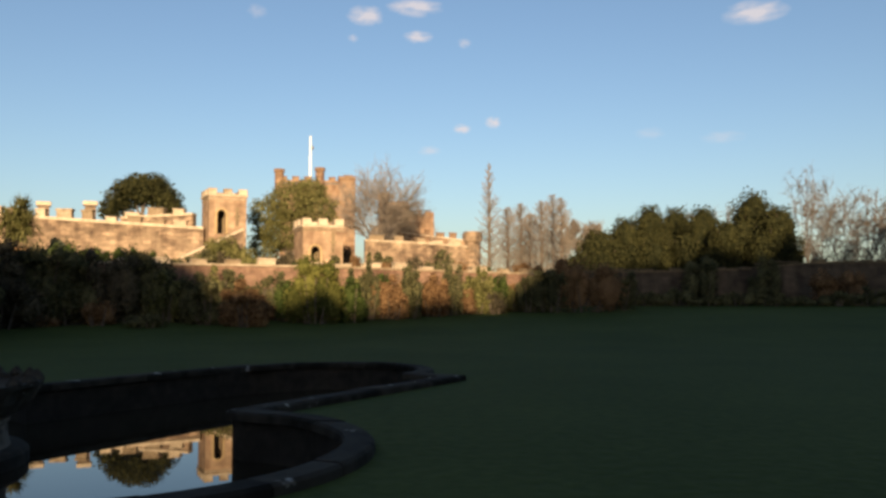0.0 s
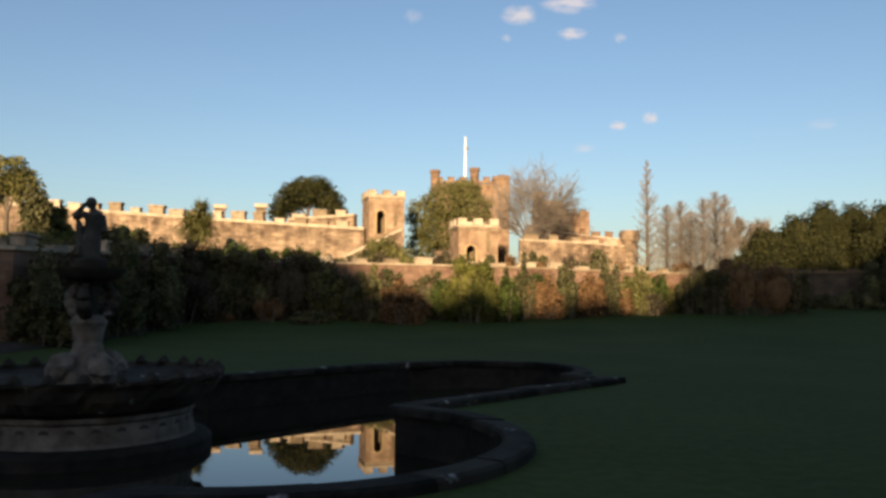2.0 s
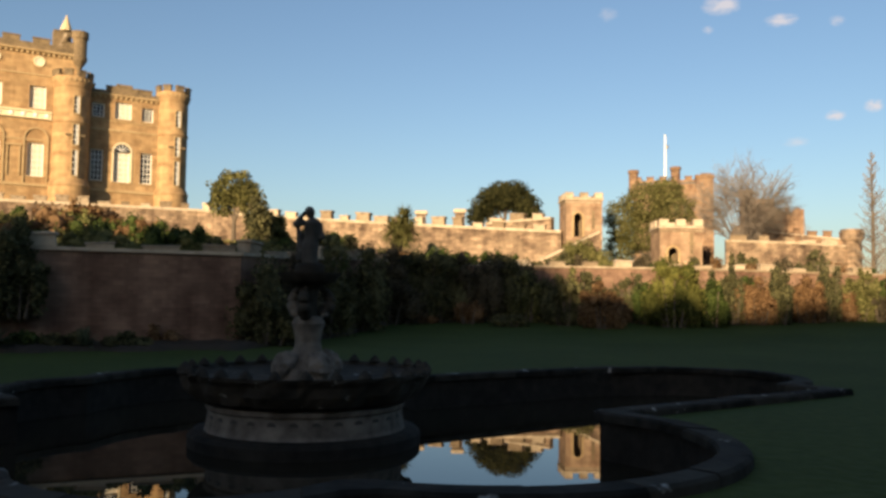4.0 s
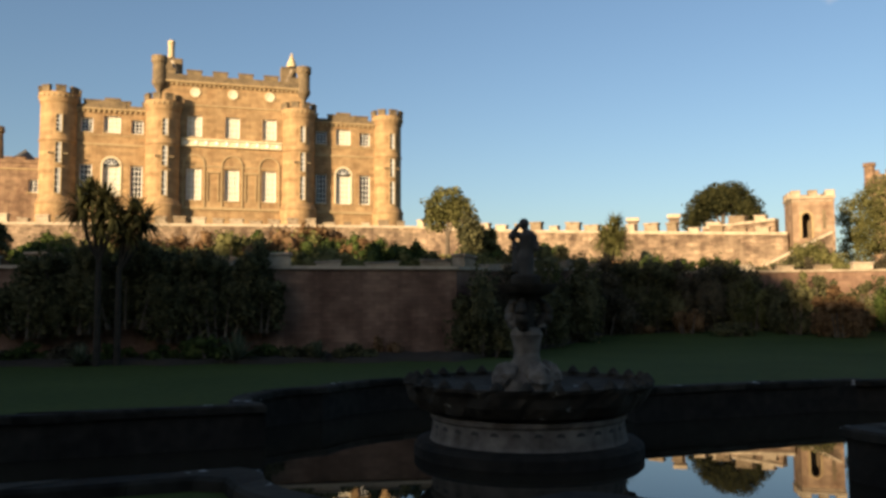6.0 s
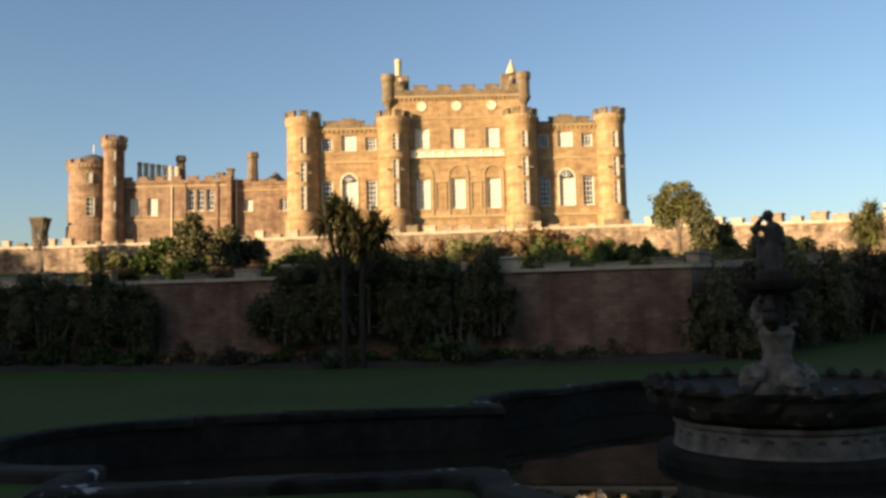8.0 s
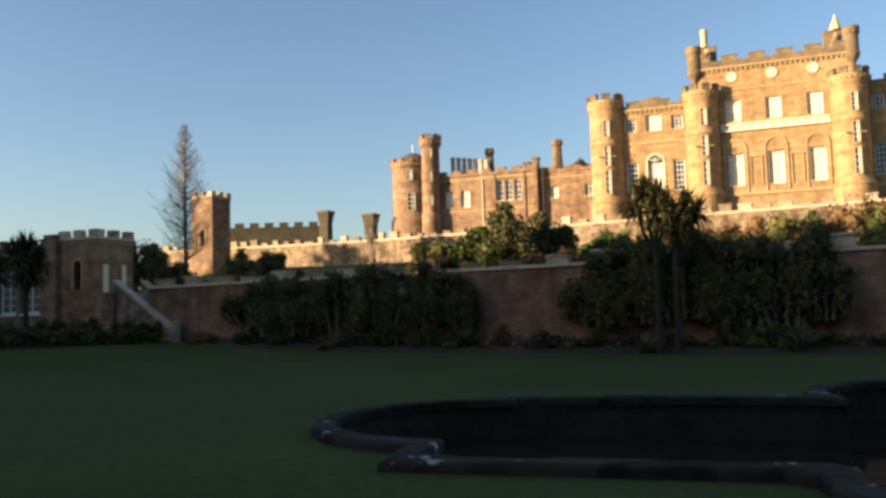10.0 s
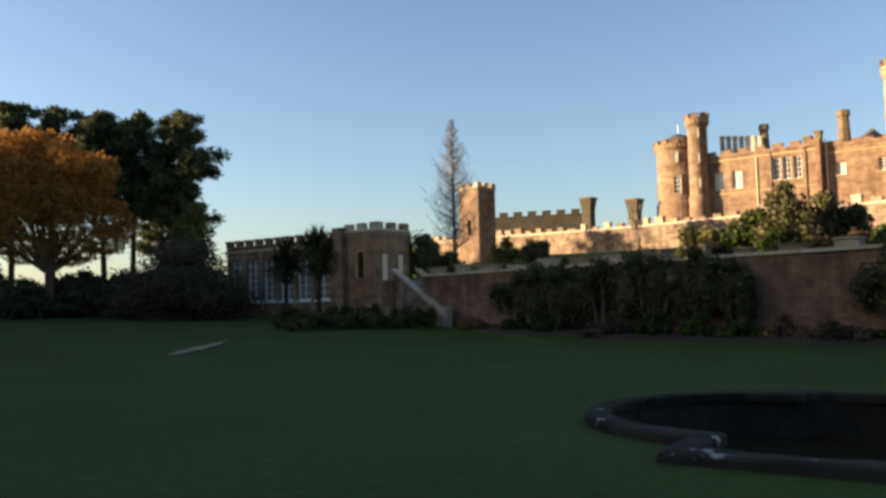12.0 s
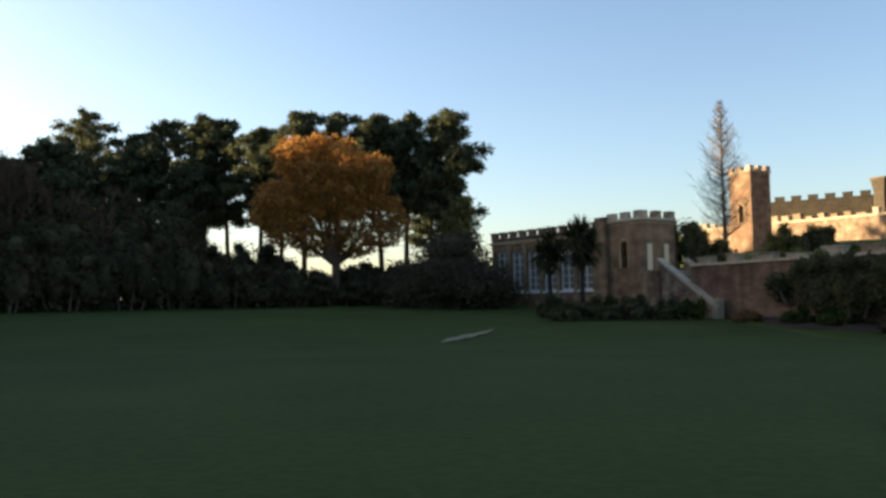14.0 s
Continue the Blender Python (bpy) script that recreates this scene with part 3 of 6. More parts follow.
def round_tower(parent, cx, cy, r, z1, slits=True, z0=BASE - 0.5, n=9):
    t = new("tower")
    t.empty_display_size = 0.5
    t.parent = parent
    t.matrix_basis = pose(cx, cy, 0)
    bm = lathe([(r + 0.2, z0), (r + 0.2, 11.2), (r + 0.26, 11.35), (r + 0.02, 11.9), (r, 12.0), (r, 16.85), (r + 0.07, 16.9), (r + 0.07, 17.1), (r, 17.15), (r, z1 - 1.55), (r + 0.06, z1 - 1.5), (r + 0.14, z1 - 1.1), (r + 0.14, z1 - 0.62), (r + 0.06, z1 - 0.6)], 36)
    body = part("drum", bm, SAND, t)
    crown_round(t, 0, 0, r + 0.14, z1 - 0.62, n, SAND_DARK, 0.6)
    if slits:
        for ang in (-82,):
            slit(t, 0, 0, r, ang, 17.7, 19.2, 0.42)
            slit(t, 0, 0, r, ang, 14.9, 16.7, 0.42, True)
            slit(t, 0, 0, r, ang, 12.2, 14.4, 0.42)
    return t


def arch_mould(parent, x, z0, zs, r, y, w=0.16, d=0.12, mat=None):
    """A round-arched moulding: two jambs and a half ring."""
    bm = boxes((x - r - w, x - r, y - d, y, z0, zs), (x + r, x + r + w, y - d, y, z0, zs))
    n = 12
    ring = []
    for i in range(n + 1):
        a = math.pi * i / n
        ring.append([bm.verts.new((x + q * math.cos(a), yy, zs + q * math.sin(a))) for q, yy in ((r, y), (r, y - d), (r + w, y - d), (r + w, y))])
    for a, b in zip(ring, ring[1:]):
        for k in range(3):
            bm.faces.new((a[k], a[k + 1], b[k + 1], b[k]))
    return part("arch_moulding", bm, mat or SAND_TRIM, parent)


def castle():
    c = empty("castle", CASTLE, "large golden sandstone castle with round towers and battlements", "castle")
    # wings
    for s in (-1, 1):
        x0, x1 = sorted((AXIS + s * 6.6, AXIS + s * 15.6))
        xc = AXIS + s * 10.65
        wins = [(xc - 2.15, 18.05, 19.35, 1.05, 0), (xc, 18.05, 19.6, 1.45, 1), (xc + 2.15, 18.05, 19.35, 1.05, 0), (xc - 2.15, 12.2, 15.1, 1.05, 0), (xc, 12.2, 15.0, 1.45, 1), (xc + 2.15, 12.2, 15.1, 1.05, 0)]
        holes = [(x - w / 2, x + w / 2, a, b) for x, a, b, w, k in wins]
        part("wing_wall", holed(x0, x1, BASE - 0.5, 20.2, 0, 0.8, holes), SAND, c)
        part("wing_side", boxes((x0, x1, 0.8, 1.0, BASE - 0.5, 20.1), (x0, x1, 11.0, 11.6, BASE - 0.5, 20.1), (x0 if s < 0 else x1 - 0.6, x0 + 0.6 if s < 0 else x1, 1.0, 11.0, BASE - 0.5, 20.1)), SAND, c)
        part("wing_roof", boxes((x0, x1, 0.8, 11.6, 20.11, 20.3)), SLATE, c)
        for x, a, b, w, k in wins:
            sash(c, x, a, b, w, 0.22, 4 if b - a < 2 else 6, 3, bool(k))
        # arched head over the middle window
        arch_mould(c, xc, 12.2, 15.0, 0.74, 0.0, 0.14, 0.08, PALE_BAND)
        fan = bmesh.new()
        vs = [fan.verts.new((xc + 0.72 * math.cos(math.pi * i / 12), -0.02, 15.0 + 0.72 * math.sin(math.pi * i / 12))) for i in range(13)]
        fan.faces.new(vs[::-1])
        part("fanlight", bmesh_thick(fan, 0.03), DARK_GLASS, c, "dark glazed fanlight")
        bars = bmesh.new()
        for i in range(1, 6):
            a = math.pi * i / 6
            q = boxes((0.1, 0.7, -0.06, -0.03, -0.025, 0.025))
            q.transform(Matrix.Translation((xc, 0, 15.0)) @ Matrix.Rotation(-a, 4, "Y"))
            tmp = bpy.data.meshes.new("tmp")
            q.to_mesh(tmp)
            q.free()
            bars.from_mesh(tmp)
            bpy.data.meshes.remove(tmp)
        part("fanlight_glazing", bars, WHITE, c)
        pieces("string_course", ((x0, x1, -0.06, 0.0, 16.85, 17.05), (x0, x1, -0.12, 0.0, 11.2, 11.45), (x0, x1, -0.08, 0.0, 17.72, 17.82)), SAND_TRIM, c)
        dentils(c, x0 + 0.1, x1 - 0.1, 0, 19.85)
        part("cornice", boxes((x0, x1, -0.22, 0.3, 20.1, 20.28), bevel=0.03), SAND_TRIM, c)
        parapet(c, x0, x1, -0.16, 0.25, 20.28, 1.5, 0.7, 0.45, SAND_DARK, 3, 0.3)
        part("pediment_block", boxes((xc - 1.2, xc + 1.2, -0.2, 0.3, 20.3, 21.0), (xc - 0.7, xc + 0.7, -0.2, 0.3, 21.0, 21.25), bevel=0.03), SAND_DARK, c)
    # the tall middle block
    xs = [AXIS - 3.43, AXIS, AXIS + 3.43]
    kx0, kx1 = AXIS - 6.55, AXIS + 6.55
    holes = [(x - 0.65, x + 0.65, 18.0, 20.0) for x in xs] + [(x - 0.65, x + 0.65, 12.05, 15.0) for x in xs]
    part("keep_wall", holed(kx0, kx1, BASE - 0.5, 23.2, -0.6, 0.2, holes), SAND, c)
    part("keep_side", boxes((kx0, kx0 + 0.7, 0.2, 13.0, BASE - 0.5, 23.2), (kx1 - 0.7, kx1, 0.2, 13.0, BASE - 0.5, 23.2), (kx0 + 0.7, kx1 - 0.7, 12.4, 13.0, BASE - 0.5, 23.2), (kx0 + 0.7, kx1 - 0.7, 0.9, 1.0, BASE - 0.5, 23.0)), SAND, c)
    part("keep_roof", boxes((kx0, kx1, -0.4, 13.0, 23.21, 23.4)), SLATE, c)
    for x in xs:
        sash(c, x, 18.0, 20.0, 1.3, -0.38, 4, 3, True)
        sash(c, x, 12.05, 15.0, 1.3, -0.38, 6, 3, True)
        ring = lathe([(0.34, 0), (0.34, 0.1), (0.46, 0.1), (0.46, 0)], 20, cap=False)
        ro = part("roundel", ring, PALE_BAND, c, "round moulded window", pose(x, -0.59, 22.17, 90, 0, 0))
        part("roundel_pane", lathe([(0.35, 0), (0.35, 0.05)], 20), BLIND, ro)
        arch_mould(c, x, 11.3, 15.35, 0.85, -0.6, 0.16, 0.1)
    for x in (AXIS - 1.72, AXIS + 1.72):
        part("niche", boxes((x - 0.55, x - 0.42, -0.7, -0.6, 12.0, 14.6), (x + 0.42, x + 0.55, -0.7, -0.6, 12.0, 14.6), (x - 0.62, x + 0.62, -0.74, -0.6, 14.6, 14.75)), SAND_TRIM, c)
    part("balcony_band", boxes((AXIS - 4.6, AXIS + 4.6, -0.86, -0.6, 17.62, 17.78), (AXIS - 4.6, AXIS + 4.6, -0.86, -0.6, 17.05, 17.18), (AXIS - 4.6, AXIS + 4.6, -0.7, -0.6, 17.18, 17.62), bevel=0.02), PALE_BAND, c, "pale moulded band with rosettes")
    for i in range(10):
        part("rosette", lathe([(0.18, 0), (0.18, 0.05), (0.1, 0.09)], 12), WHITE, c, m=pose(AXIS - 4.2 + i * 0.935, -0.7, 17.4, 90, 0, 0))
    pieces("string_course", ((kx0, kx1, -0.68, -0.6, 20.9, 21.05), (kx0, kx1, -0.72, -0.6, 11.15, 11.4), (AXIS - 4.5, AXIS + 4.5, -0.66, -0.6, 15.15, 15.3)), SAND_TRIM, c)
    dentils(c, kx0 + 0.1, kx1 - 0.1, -0.6, 22.75, 0.42)
    part("cornice", boxes((kx0 - 0.1, kx1 + 0.1, -0.85, 0.1, 23.0, 23.2), bevel=0.03), SAND_TRIM, c)
    parapet(c, kx0, kx1, -0.82, -0.4, 23.2, 1.35, 1.25, 0.5, SAND_DARK, 4, 0.55)
    for s, top in ((-1, 25.35), (1, 25.35)):
        bx = AXIS + s * 6.65
        b = part("bartizan", lathe([(0.08, 21.6), (0.3, 22.2), (0.62, 22.7), (0.68, 23.0), (0.6, 23.1), (0.6, 24.6), (0.72, 24.8), (0.72, top)], 14, bx, -0.55), SAND_DARK, c, "dark corner turret")
        part("roof_stack", boxes((AXIS + s * 5.4 - 0.75, AXIS + s * 5.4 + 0.75, 1.4, 2.6, 23.4, 25.9), bevel=0.05), SAND_DARK, c)
        part("finial", lathe(([(0.34, 25.9), (0.3, 26.1), (0.3, 27.2), (0.36, 27.3), (0.3, 27.6)] if s < 0 else [(0.55, 25.9), (0.5, 26.1), (0.4, 26.4), (0.12, 27.1), (0.05, 27.4)]), 10, AXIS + s * 5.7, 1.6), POT, c, "pale clay pot")
        part("coping_slope", boxes((-0.12, 0.12, -0.2, 0.2, 0, 1.9)), COPING, c, m=pose(AXIS + s * 4.9, 0.9, 23.7, 0, s * 22, 0))
    for k in (-1, 1):
        round_tower(c, AXIS + k * 6.2, -0.55, 1.5, 21.6)
        round_tower(c, AXIS + k * 15.15, 0.35, 1.58 if k < 0 else 1.4, 21.9 if k < 0 else 21.7, n=8)
    return c


def bmesh_thick(bm, t):
    r = bmesh.ops.extrude_face_region(bm, geom=list(bm.faces))
    bmesh.ops.translate(bm, vec=(0, t, 0), verts=[v for v in r["geom"] if isinstance(v, bmesh.types.BMVert)])
    return bm


castle()


def west_wing():
    """The lower red sandstone range with its round tower."""
    c = empty("castle_wing", CASTLE, "lower red sandstone castle range with round tower and chimneys", "castle")
    y = 4.0
    wins = [(-30.0, 12.6, 14.4, 1.0, 1), (-28.2, 12.6, 14.4, 1.0, 1), (-24.3, 13.0, 15.2, 0.75, 0), (-23.3, 13.0, 15.2, 0.75, 0), (-22.3, 13.0, 15.2, 0.75, 0), (-18.5, 12.9, 14.1, 0.8, 1), (-14.9, 12.9, 14.1, 0.85, 0)]
    holes = [(x - w / 2, x + w / 2, a, b) for x, a, b, w, k in wins]
    part("range_wall", holed(-31.5, -20.5, BASE - 0.5, 15.9, y, y + 0.6, [h for h in holes if h[1] < -20.6]), SAND_RED, c)
    part("range_wall", holed(-20.5, -12.8, BASE - 0.5, 15.6, y + 0.4, y + 1.0, [h for h in holes if h[0] > -20.4]), SAND_RED, c)
    part("range_back", boxes((-31.5, -12.8, y + 1.2, y + 1.4, BASE - 0.5, 15.4), (-31.5, -12.8, y + 8, y + 8.6, BASE - 0.5, 15.6), (-31.5, -31.0, y + 1.4, y + 8, BASE - 0.5, 15.6)), SAND_RED, c)
    part("bay_return", boxes((-20.5, -20.1, y - 0.5, y + 0.4, BASE - 0.5, 16.5), (-24.9, -24.75, y - 0.14, y, BASE, 15.9), (-21.7, -21.5, y - 0.14, y, BASE, 15.9)), SAND_RED, c)
    part("range_roof", boxes((-31.5, -12.8, y + 0.62, y + 8.6, 15.62, 15.75)), SLATE, c)
    for x, a, b, w, k in wins:
        sash(c, x, a, b, w, y + (0.2 if x < -20.5 else 0.6), 4, 2, bool(k))
    pieces("string_course", ((-31.5, -20.5, y - 0.08, y, 15.5, 15.7), (-20.1, -12.8, y + 0.32, y + 0.4, 15.0, 15.15), (-31.5, -20.5, y - 0.06, y, 12.1, 12.25)), SAND_TRIM, c)
    parapet(c, -31.3, -20.2, y - 0.1, y + 0.3, 15.9, 1.0, 0.65, 0.4, SAND_RED, 2, 0.3)
    parapet(c, -20.0, -13.0, y + 0.3, y + 0.7, 15.6, 1.8, 0.5, 0.25, SAND_RED, 2, 0.35)
    part("downpipe", lathe([(0.07, 10.0), (0.07, 16.4)], 8, -19.7, y + 0.28), PALE_BAND, c, "pale painted downpipe")
    part("downpipe", lathe([(0.06, 10.0), (0.06, 15.5)], 8, -26.2, y - 0.08), PALE_BAND, c, "pale painted downpipe")
    # the round tower and stair turret
    t = new("tower")
    t.parent = c
    t.matrix_basis = pose(-34.6, y + 1.0, 0)
    r = 2.35
    part("drum", lathe([(r + 0.2, BASE - 0.5), (r + 0.2, 11.6), (r, 11.8), (r, 15.6), (r + 0.06, 15.65), (r + 0.06, 15.8), (r, 15.85), (r, 17.2), (r + 0.2, 17.5), (r + 0.2, 18.0), (r + 0.1, 18.0)], 32), SAND_RED, t)
    part("roof_cone", lathe([(r - 0.1, 18.0), (1.2, 18.9), (0.1, 19.3)], 24), SLATE, t)
    part("finial", lathe([(0.05, 19.2), (0.05, 20.3)], 6), WHITE, t)
    crown_round(t, 0, 0, r + 0.2, 17.95, 13, SAND_RED, 0.45)
    slit(t, 0, 0, r, -75, 12.6, 14.4, 0.7)
    slit(t, 0, 0, r, -78, 15.95, 16.9, 0.5)
    slit(t, 0, 0, r, -160, 12.4, 14.0, 0.5)
    s = new("turret")
    s.parent = c
    s.matrix_basis = pose(-32.0, y - 0.3, 0)
    part("drum", lathe([(1.15, BASE - 0.5), (1.12, 12), (1.0, 12.2), (1.0, 19.3), (1.2, 19.6), (1.2, 20.3), (1.1, 20.3)], 24), SAND_RED, s)
    crown_round(s, 0, 0, 1.2, 20.25, 8, SAND_RED, 0.5)
    for z in (13.0, 15.6, 18.2):
        slit(s, 0, 0, 1.0, -70, z, z + 0.9, 0.22)
    # chimneys
    for i in range(7):
        part("chimney_pot", lathe([(0.28, 15.7), (0.24, 18.2 - 0.1 * i), (0.32, 18.35 - 0.1 * i), (0.22, 18.55 - 0.1 * i)], 8, -30.2 + i * 0.66, y + 2), POT, c, "tall buff chimney pot")
    part("chimney", lathe([(0.6, 15.7), (0.55, 16.4), (0.44, 18.6), (0.58, 18.8), (0.5, 19.3)], 8, -26.2, y + 3), SAND_DARK, c)
    part("chimney", lathe([(0.7, 15.7), (0.6, 16.5), (0.5, 18.8), (0.66, 19.0), (0.6, 19.5)], 8, -18.6, y + 3), SAND_DARK, c)
    part("chimney", boxes((-22.3, -21.6, y + 2.5, y + 3.3, 15.7, 17.2), (-22.4, -21.5, y + 2.4, y + 3.4, 17.2, 17.4), (-21.2, -20.6, y + 2.4, y + 3.2, 15.7, 17.6), (-21.3, -20.5, y + 2.3, y + 3.3, 17.6, 17.8), bevel=0.04), SAND_DARK, c)
    bm = bmesh.new()
    q = [bm.verts.new(p) for p in ((-18.4, y + 4, 16.0), (-14.8, y + 4, 16.0), (-14.8, y + 7, 16.0), (-18.4, y + 7, 16.0), (-16.6, y + 5.5, 17.9))]
    for i in range(4):
        bm.faces.new((q[i], q[(i + 1) % 4], q[4]))
    part("hipped_roof", bm, SLATE, c)
    return c


west_wing()


# ---- garden towers ----
def garden_tower(m, w, z0, z1, door, label, mat, win=True, cat="tower"):
    """A square battlemented tower with an arched doorway; door: (x, z, width, height)."""
    t = empty("garden_tower", m, label, cat)
    h = w / 2
    x, dz, dw, dh = door
    part("front_wall", holed(-h, h, z0, z1 - 0.55, -h, -h + 0.4, [(x - dw / 2, x + dw / 2, dz, dz + dh)]), mat, t)
    part("side_wall", boxes((-h, -h + 0.4, -h + 0.4, h, z0, z1 - 0.55), (h - 0.4, h, -h + 0.4, h, z0, z1 - 0.55), (-h + 0.4, h - 0.4, h - 0.4, h, z0, z1 - 0.55)), mat, t)
    # the arched head of the doorway
    bm = bmesh.new()
    n = 8
    zs = dz + dh - dw / 2
    for s in (-1, 1):
        vs = [bm.verts.new((x + s * dw / 2, -h + 0.1, dz + dh))]
        for i in range(n + 1):
            a = math.pi / 2 * i / n
            vs.append(bm.verts.new((x + s * dw / 2 * math.cos(a), -h + 0.1, zs + dw / 2 * math.sin(a))))
        bm.faces.new(vs if s > 0 else vs[::-1])
    part("arch_head", bmesh_thick(bm, 0.25), mat, t)
    part("dark_inside", boxes((-h + 0.41, h - 0.41, h - 1.3, h - 1.2, z0, z1 - 0.6)), SAND_DARK, t)
    part("floor_slab", boxes((-h + 0.4, h - 0.4, -h + 0.4, h - 0.4, z1 - 0.75, z1 - 0.6)), mat, t)
    arch_mould(t, x, dz, zs, dw / 2, -h, 0.14, 0.06)
    pieces("string_course", ((-h - 0.1, h + 0.1, -h - 0.1, h + 0.1, z1 - 0.62, z1 - 0.44), (-h - 0.05, h + 0.05, -h - 0.05, h + 0.05, z1 - 0.82, z1 - 0.7)), COPING, t, 0.03)
    if win:
        # dark plates in place of a slit; its inner shade is their colour
        part("arrow_loop", boxes((h - 0.75, h - 0.55, -h - 0.03, -h + 0.05, dz + 0.6, dz + 1.9), (h - 0.85, h - 0.45, -h - 0.028, -h + 0.05, dz + 1.2, dz + 1.35)), SAND_DARK, t)
    # battlements on all four sides
    k = w / 5.6
    bm = boxes((-k / 1.6, k / 1.6, -0.2, 0.2, 0, 0.42), bevel=0.03)
    me = bpy.data.meshes.new("merlon")
    bm.to_mesh(me)
    bm.free()
    me.materials.append(COPING)
    for side in range(4):
        for i in (-1, 0, 1):
            o = new("merlon", me)
            o.parent = t
            o.matrix_basis = pose(0, 0, 0, 0, 0, 90 * side) @ pose(i * (h - k / 1.6 + 0.05) if i else 0.0, -h + 0.13, z1 - 0.45)
    return t


garden_tower(frame_of(14.9, 60) @ pose(0, 1.5, 0, 0, 0, 12), 2.62, 2.5, 9.65, (-0.45, 6.4, 0.6, 1.7), "square sunlit sandstone garden tower with an arched doorway", PALE_RED)
garden_tower(frame_of(8.6, 53) @ pose(0, 1.5, 0, 0, 0, 14), 2.6, 2.0, 6.95, (-0.5, 4.15, 0.6, 1.0), "small square sunlit garden tower with an arched window", PALE_RED)
garden_tower(frame_of(91.45, 76) @ pose(0, 1.9, 0, 0, 0, -42), 2.42, 2.5, 12.95, (0.1, 8.0, 0.55, 1.5), "tall square sandstone tower beside a bare tree", SAND_RED)


def segment(p, q):
    """A local frame with x from p to q; and the length."""
    e = q - p
    return Matrix.Translation((p.x, p.y, 0)) @ pose(0, 0, 0, 0, 0, math.degrees(math.atan2(e.y, e.x))), Vector((e.x, e.y, 0)).length


# ---- orangery, gate and garden stair ----
def orangery():
    m, L = segment(pol(108.6, 59.0), pol(101.3, 51.8))
    o = empty("orangery", m, "long low orangery with tall white windows and battlements", "building")
    n = 6
    step = (L - 0.8) / n
    holes = [(0.5 + i * step, 0.5 + i * step + step - 0.32, 2.15, 5.0) for i in range(n)]
    part("front_wall", holed(0, L, 0.8, 5.7, 0, 0.45, holes), SAND_RED, o)
    for wall in ((0, 0.45, 0.45, 5.5, 0.8, 5.7), (L - 0.45, L, 0.45, 5.5, 0.8, 5.7), (0, L, 5.5, 6.0, 0.8, 5.7)):
        part("side_wall", boxes(wall), SAND_RED, o)
    part("roof", boxes((0, L, 0.0, 6.0, 5.7, 5.82)), SLATE, o)
    part("floor_slab", boxes((0.45, L - 0.45, 0.45, 5.5, 1.8, 2.0)), SAND_DARK, o)
    part("cornice", boxes((-0.1, L + 0.1, -0.14, 0.2, 5.45, 5.68), bevel=0.03), SAND_TRIM, o)
    for x0, x1, z0, z1 in holes:
        w = new("window")
        w.parent = o
        w.matrix_basis = pose((x0 + x1) / 2, 0.16, z0)
        h, k = z1 - z0, (x1 - x0) / 2
        part("window_frame", boxes((-k, -k + 0.1, 0, 0.1, 0, h), (k - 0.1, k, 0, 0.1, 0, h), (-k + 0.1, k - 0.1, 0, 0.1, 0, 0.12), (-k + 0.1, k - 0.1, 0, 0.1, h - 0.1, h), (-0.03, 0.03, 0.01, 0.08, 0.12, h - 0.1)), WHITE, w)
        bm = bmesh.new()
        for j in range(1, 6):
            box(bm, -k + 0.1, k - 0.1, 0.02, 0.06, h * j / 6 - 0.02, h * j / 6 + 0.02)
        part("glazing", bm, WHITE, w)
        part("pane", boxes((-k + 0.1, k - 0.1, 0.065, 0.08, 0.12, h - 0.1)), PALE_GLASS, w)
        part("sill", boxes((-k - 0.08, k + 0.08, -0.26, 0.08, -0.12, -0.003)), WHITE, w)
    for i in range(1, n):
        xp = 0.5 + i * step - 0.16
        part("pilaster", boxes((xp - 0.12, xp + 0.12, -0.12, 0.0, 1.6, 5.2), (xp - 0.16, xp + 0.16, -0.16, 0.0, 5.2, 5.4), bevel=0.015), PALE_RED, o)
    parapet(o, 0, L, -0.1, 0.3, 5.82, 0.5, 0.45, 0.42, SAND_RED, 1, 0.12)
    part("corner_pier", boxes((L, L + 0.75, -0.3, 0.6, 0.8, 6.35), (L - 0.06, L + 0.81, -0.36, 0.66, 6.35, 6.55), bevel=0.03), SAND_RED, o)


orangery()
gate = garden_tower(frame_of(98.5, 49.3) @ pose(0, 1.95, 0, 0, 0, -45), 2.75, 0.8, 6.75, (0.0, 3.4, 0.55, 1.6), "square battlemented gate lodge above a garden stair", SAND_RED, False, "gatehouse")
# pale panels stand in for bright sky through the lodge's openings
pieces("sky_panel", ((1.376, 1.42, -0.95, -0.55, 3.2, 4.75), (1.376, 1.42, 0.45, 0.8, 3.5, 4.75)), PALE_BAND, gate, 0, "pale panel for sky seen through an opening")


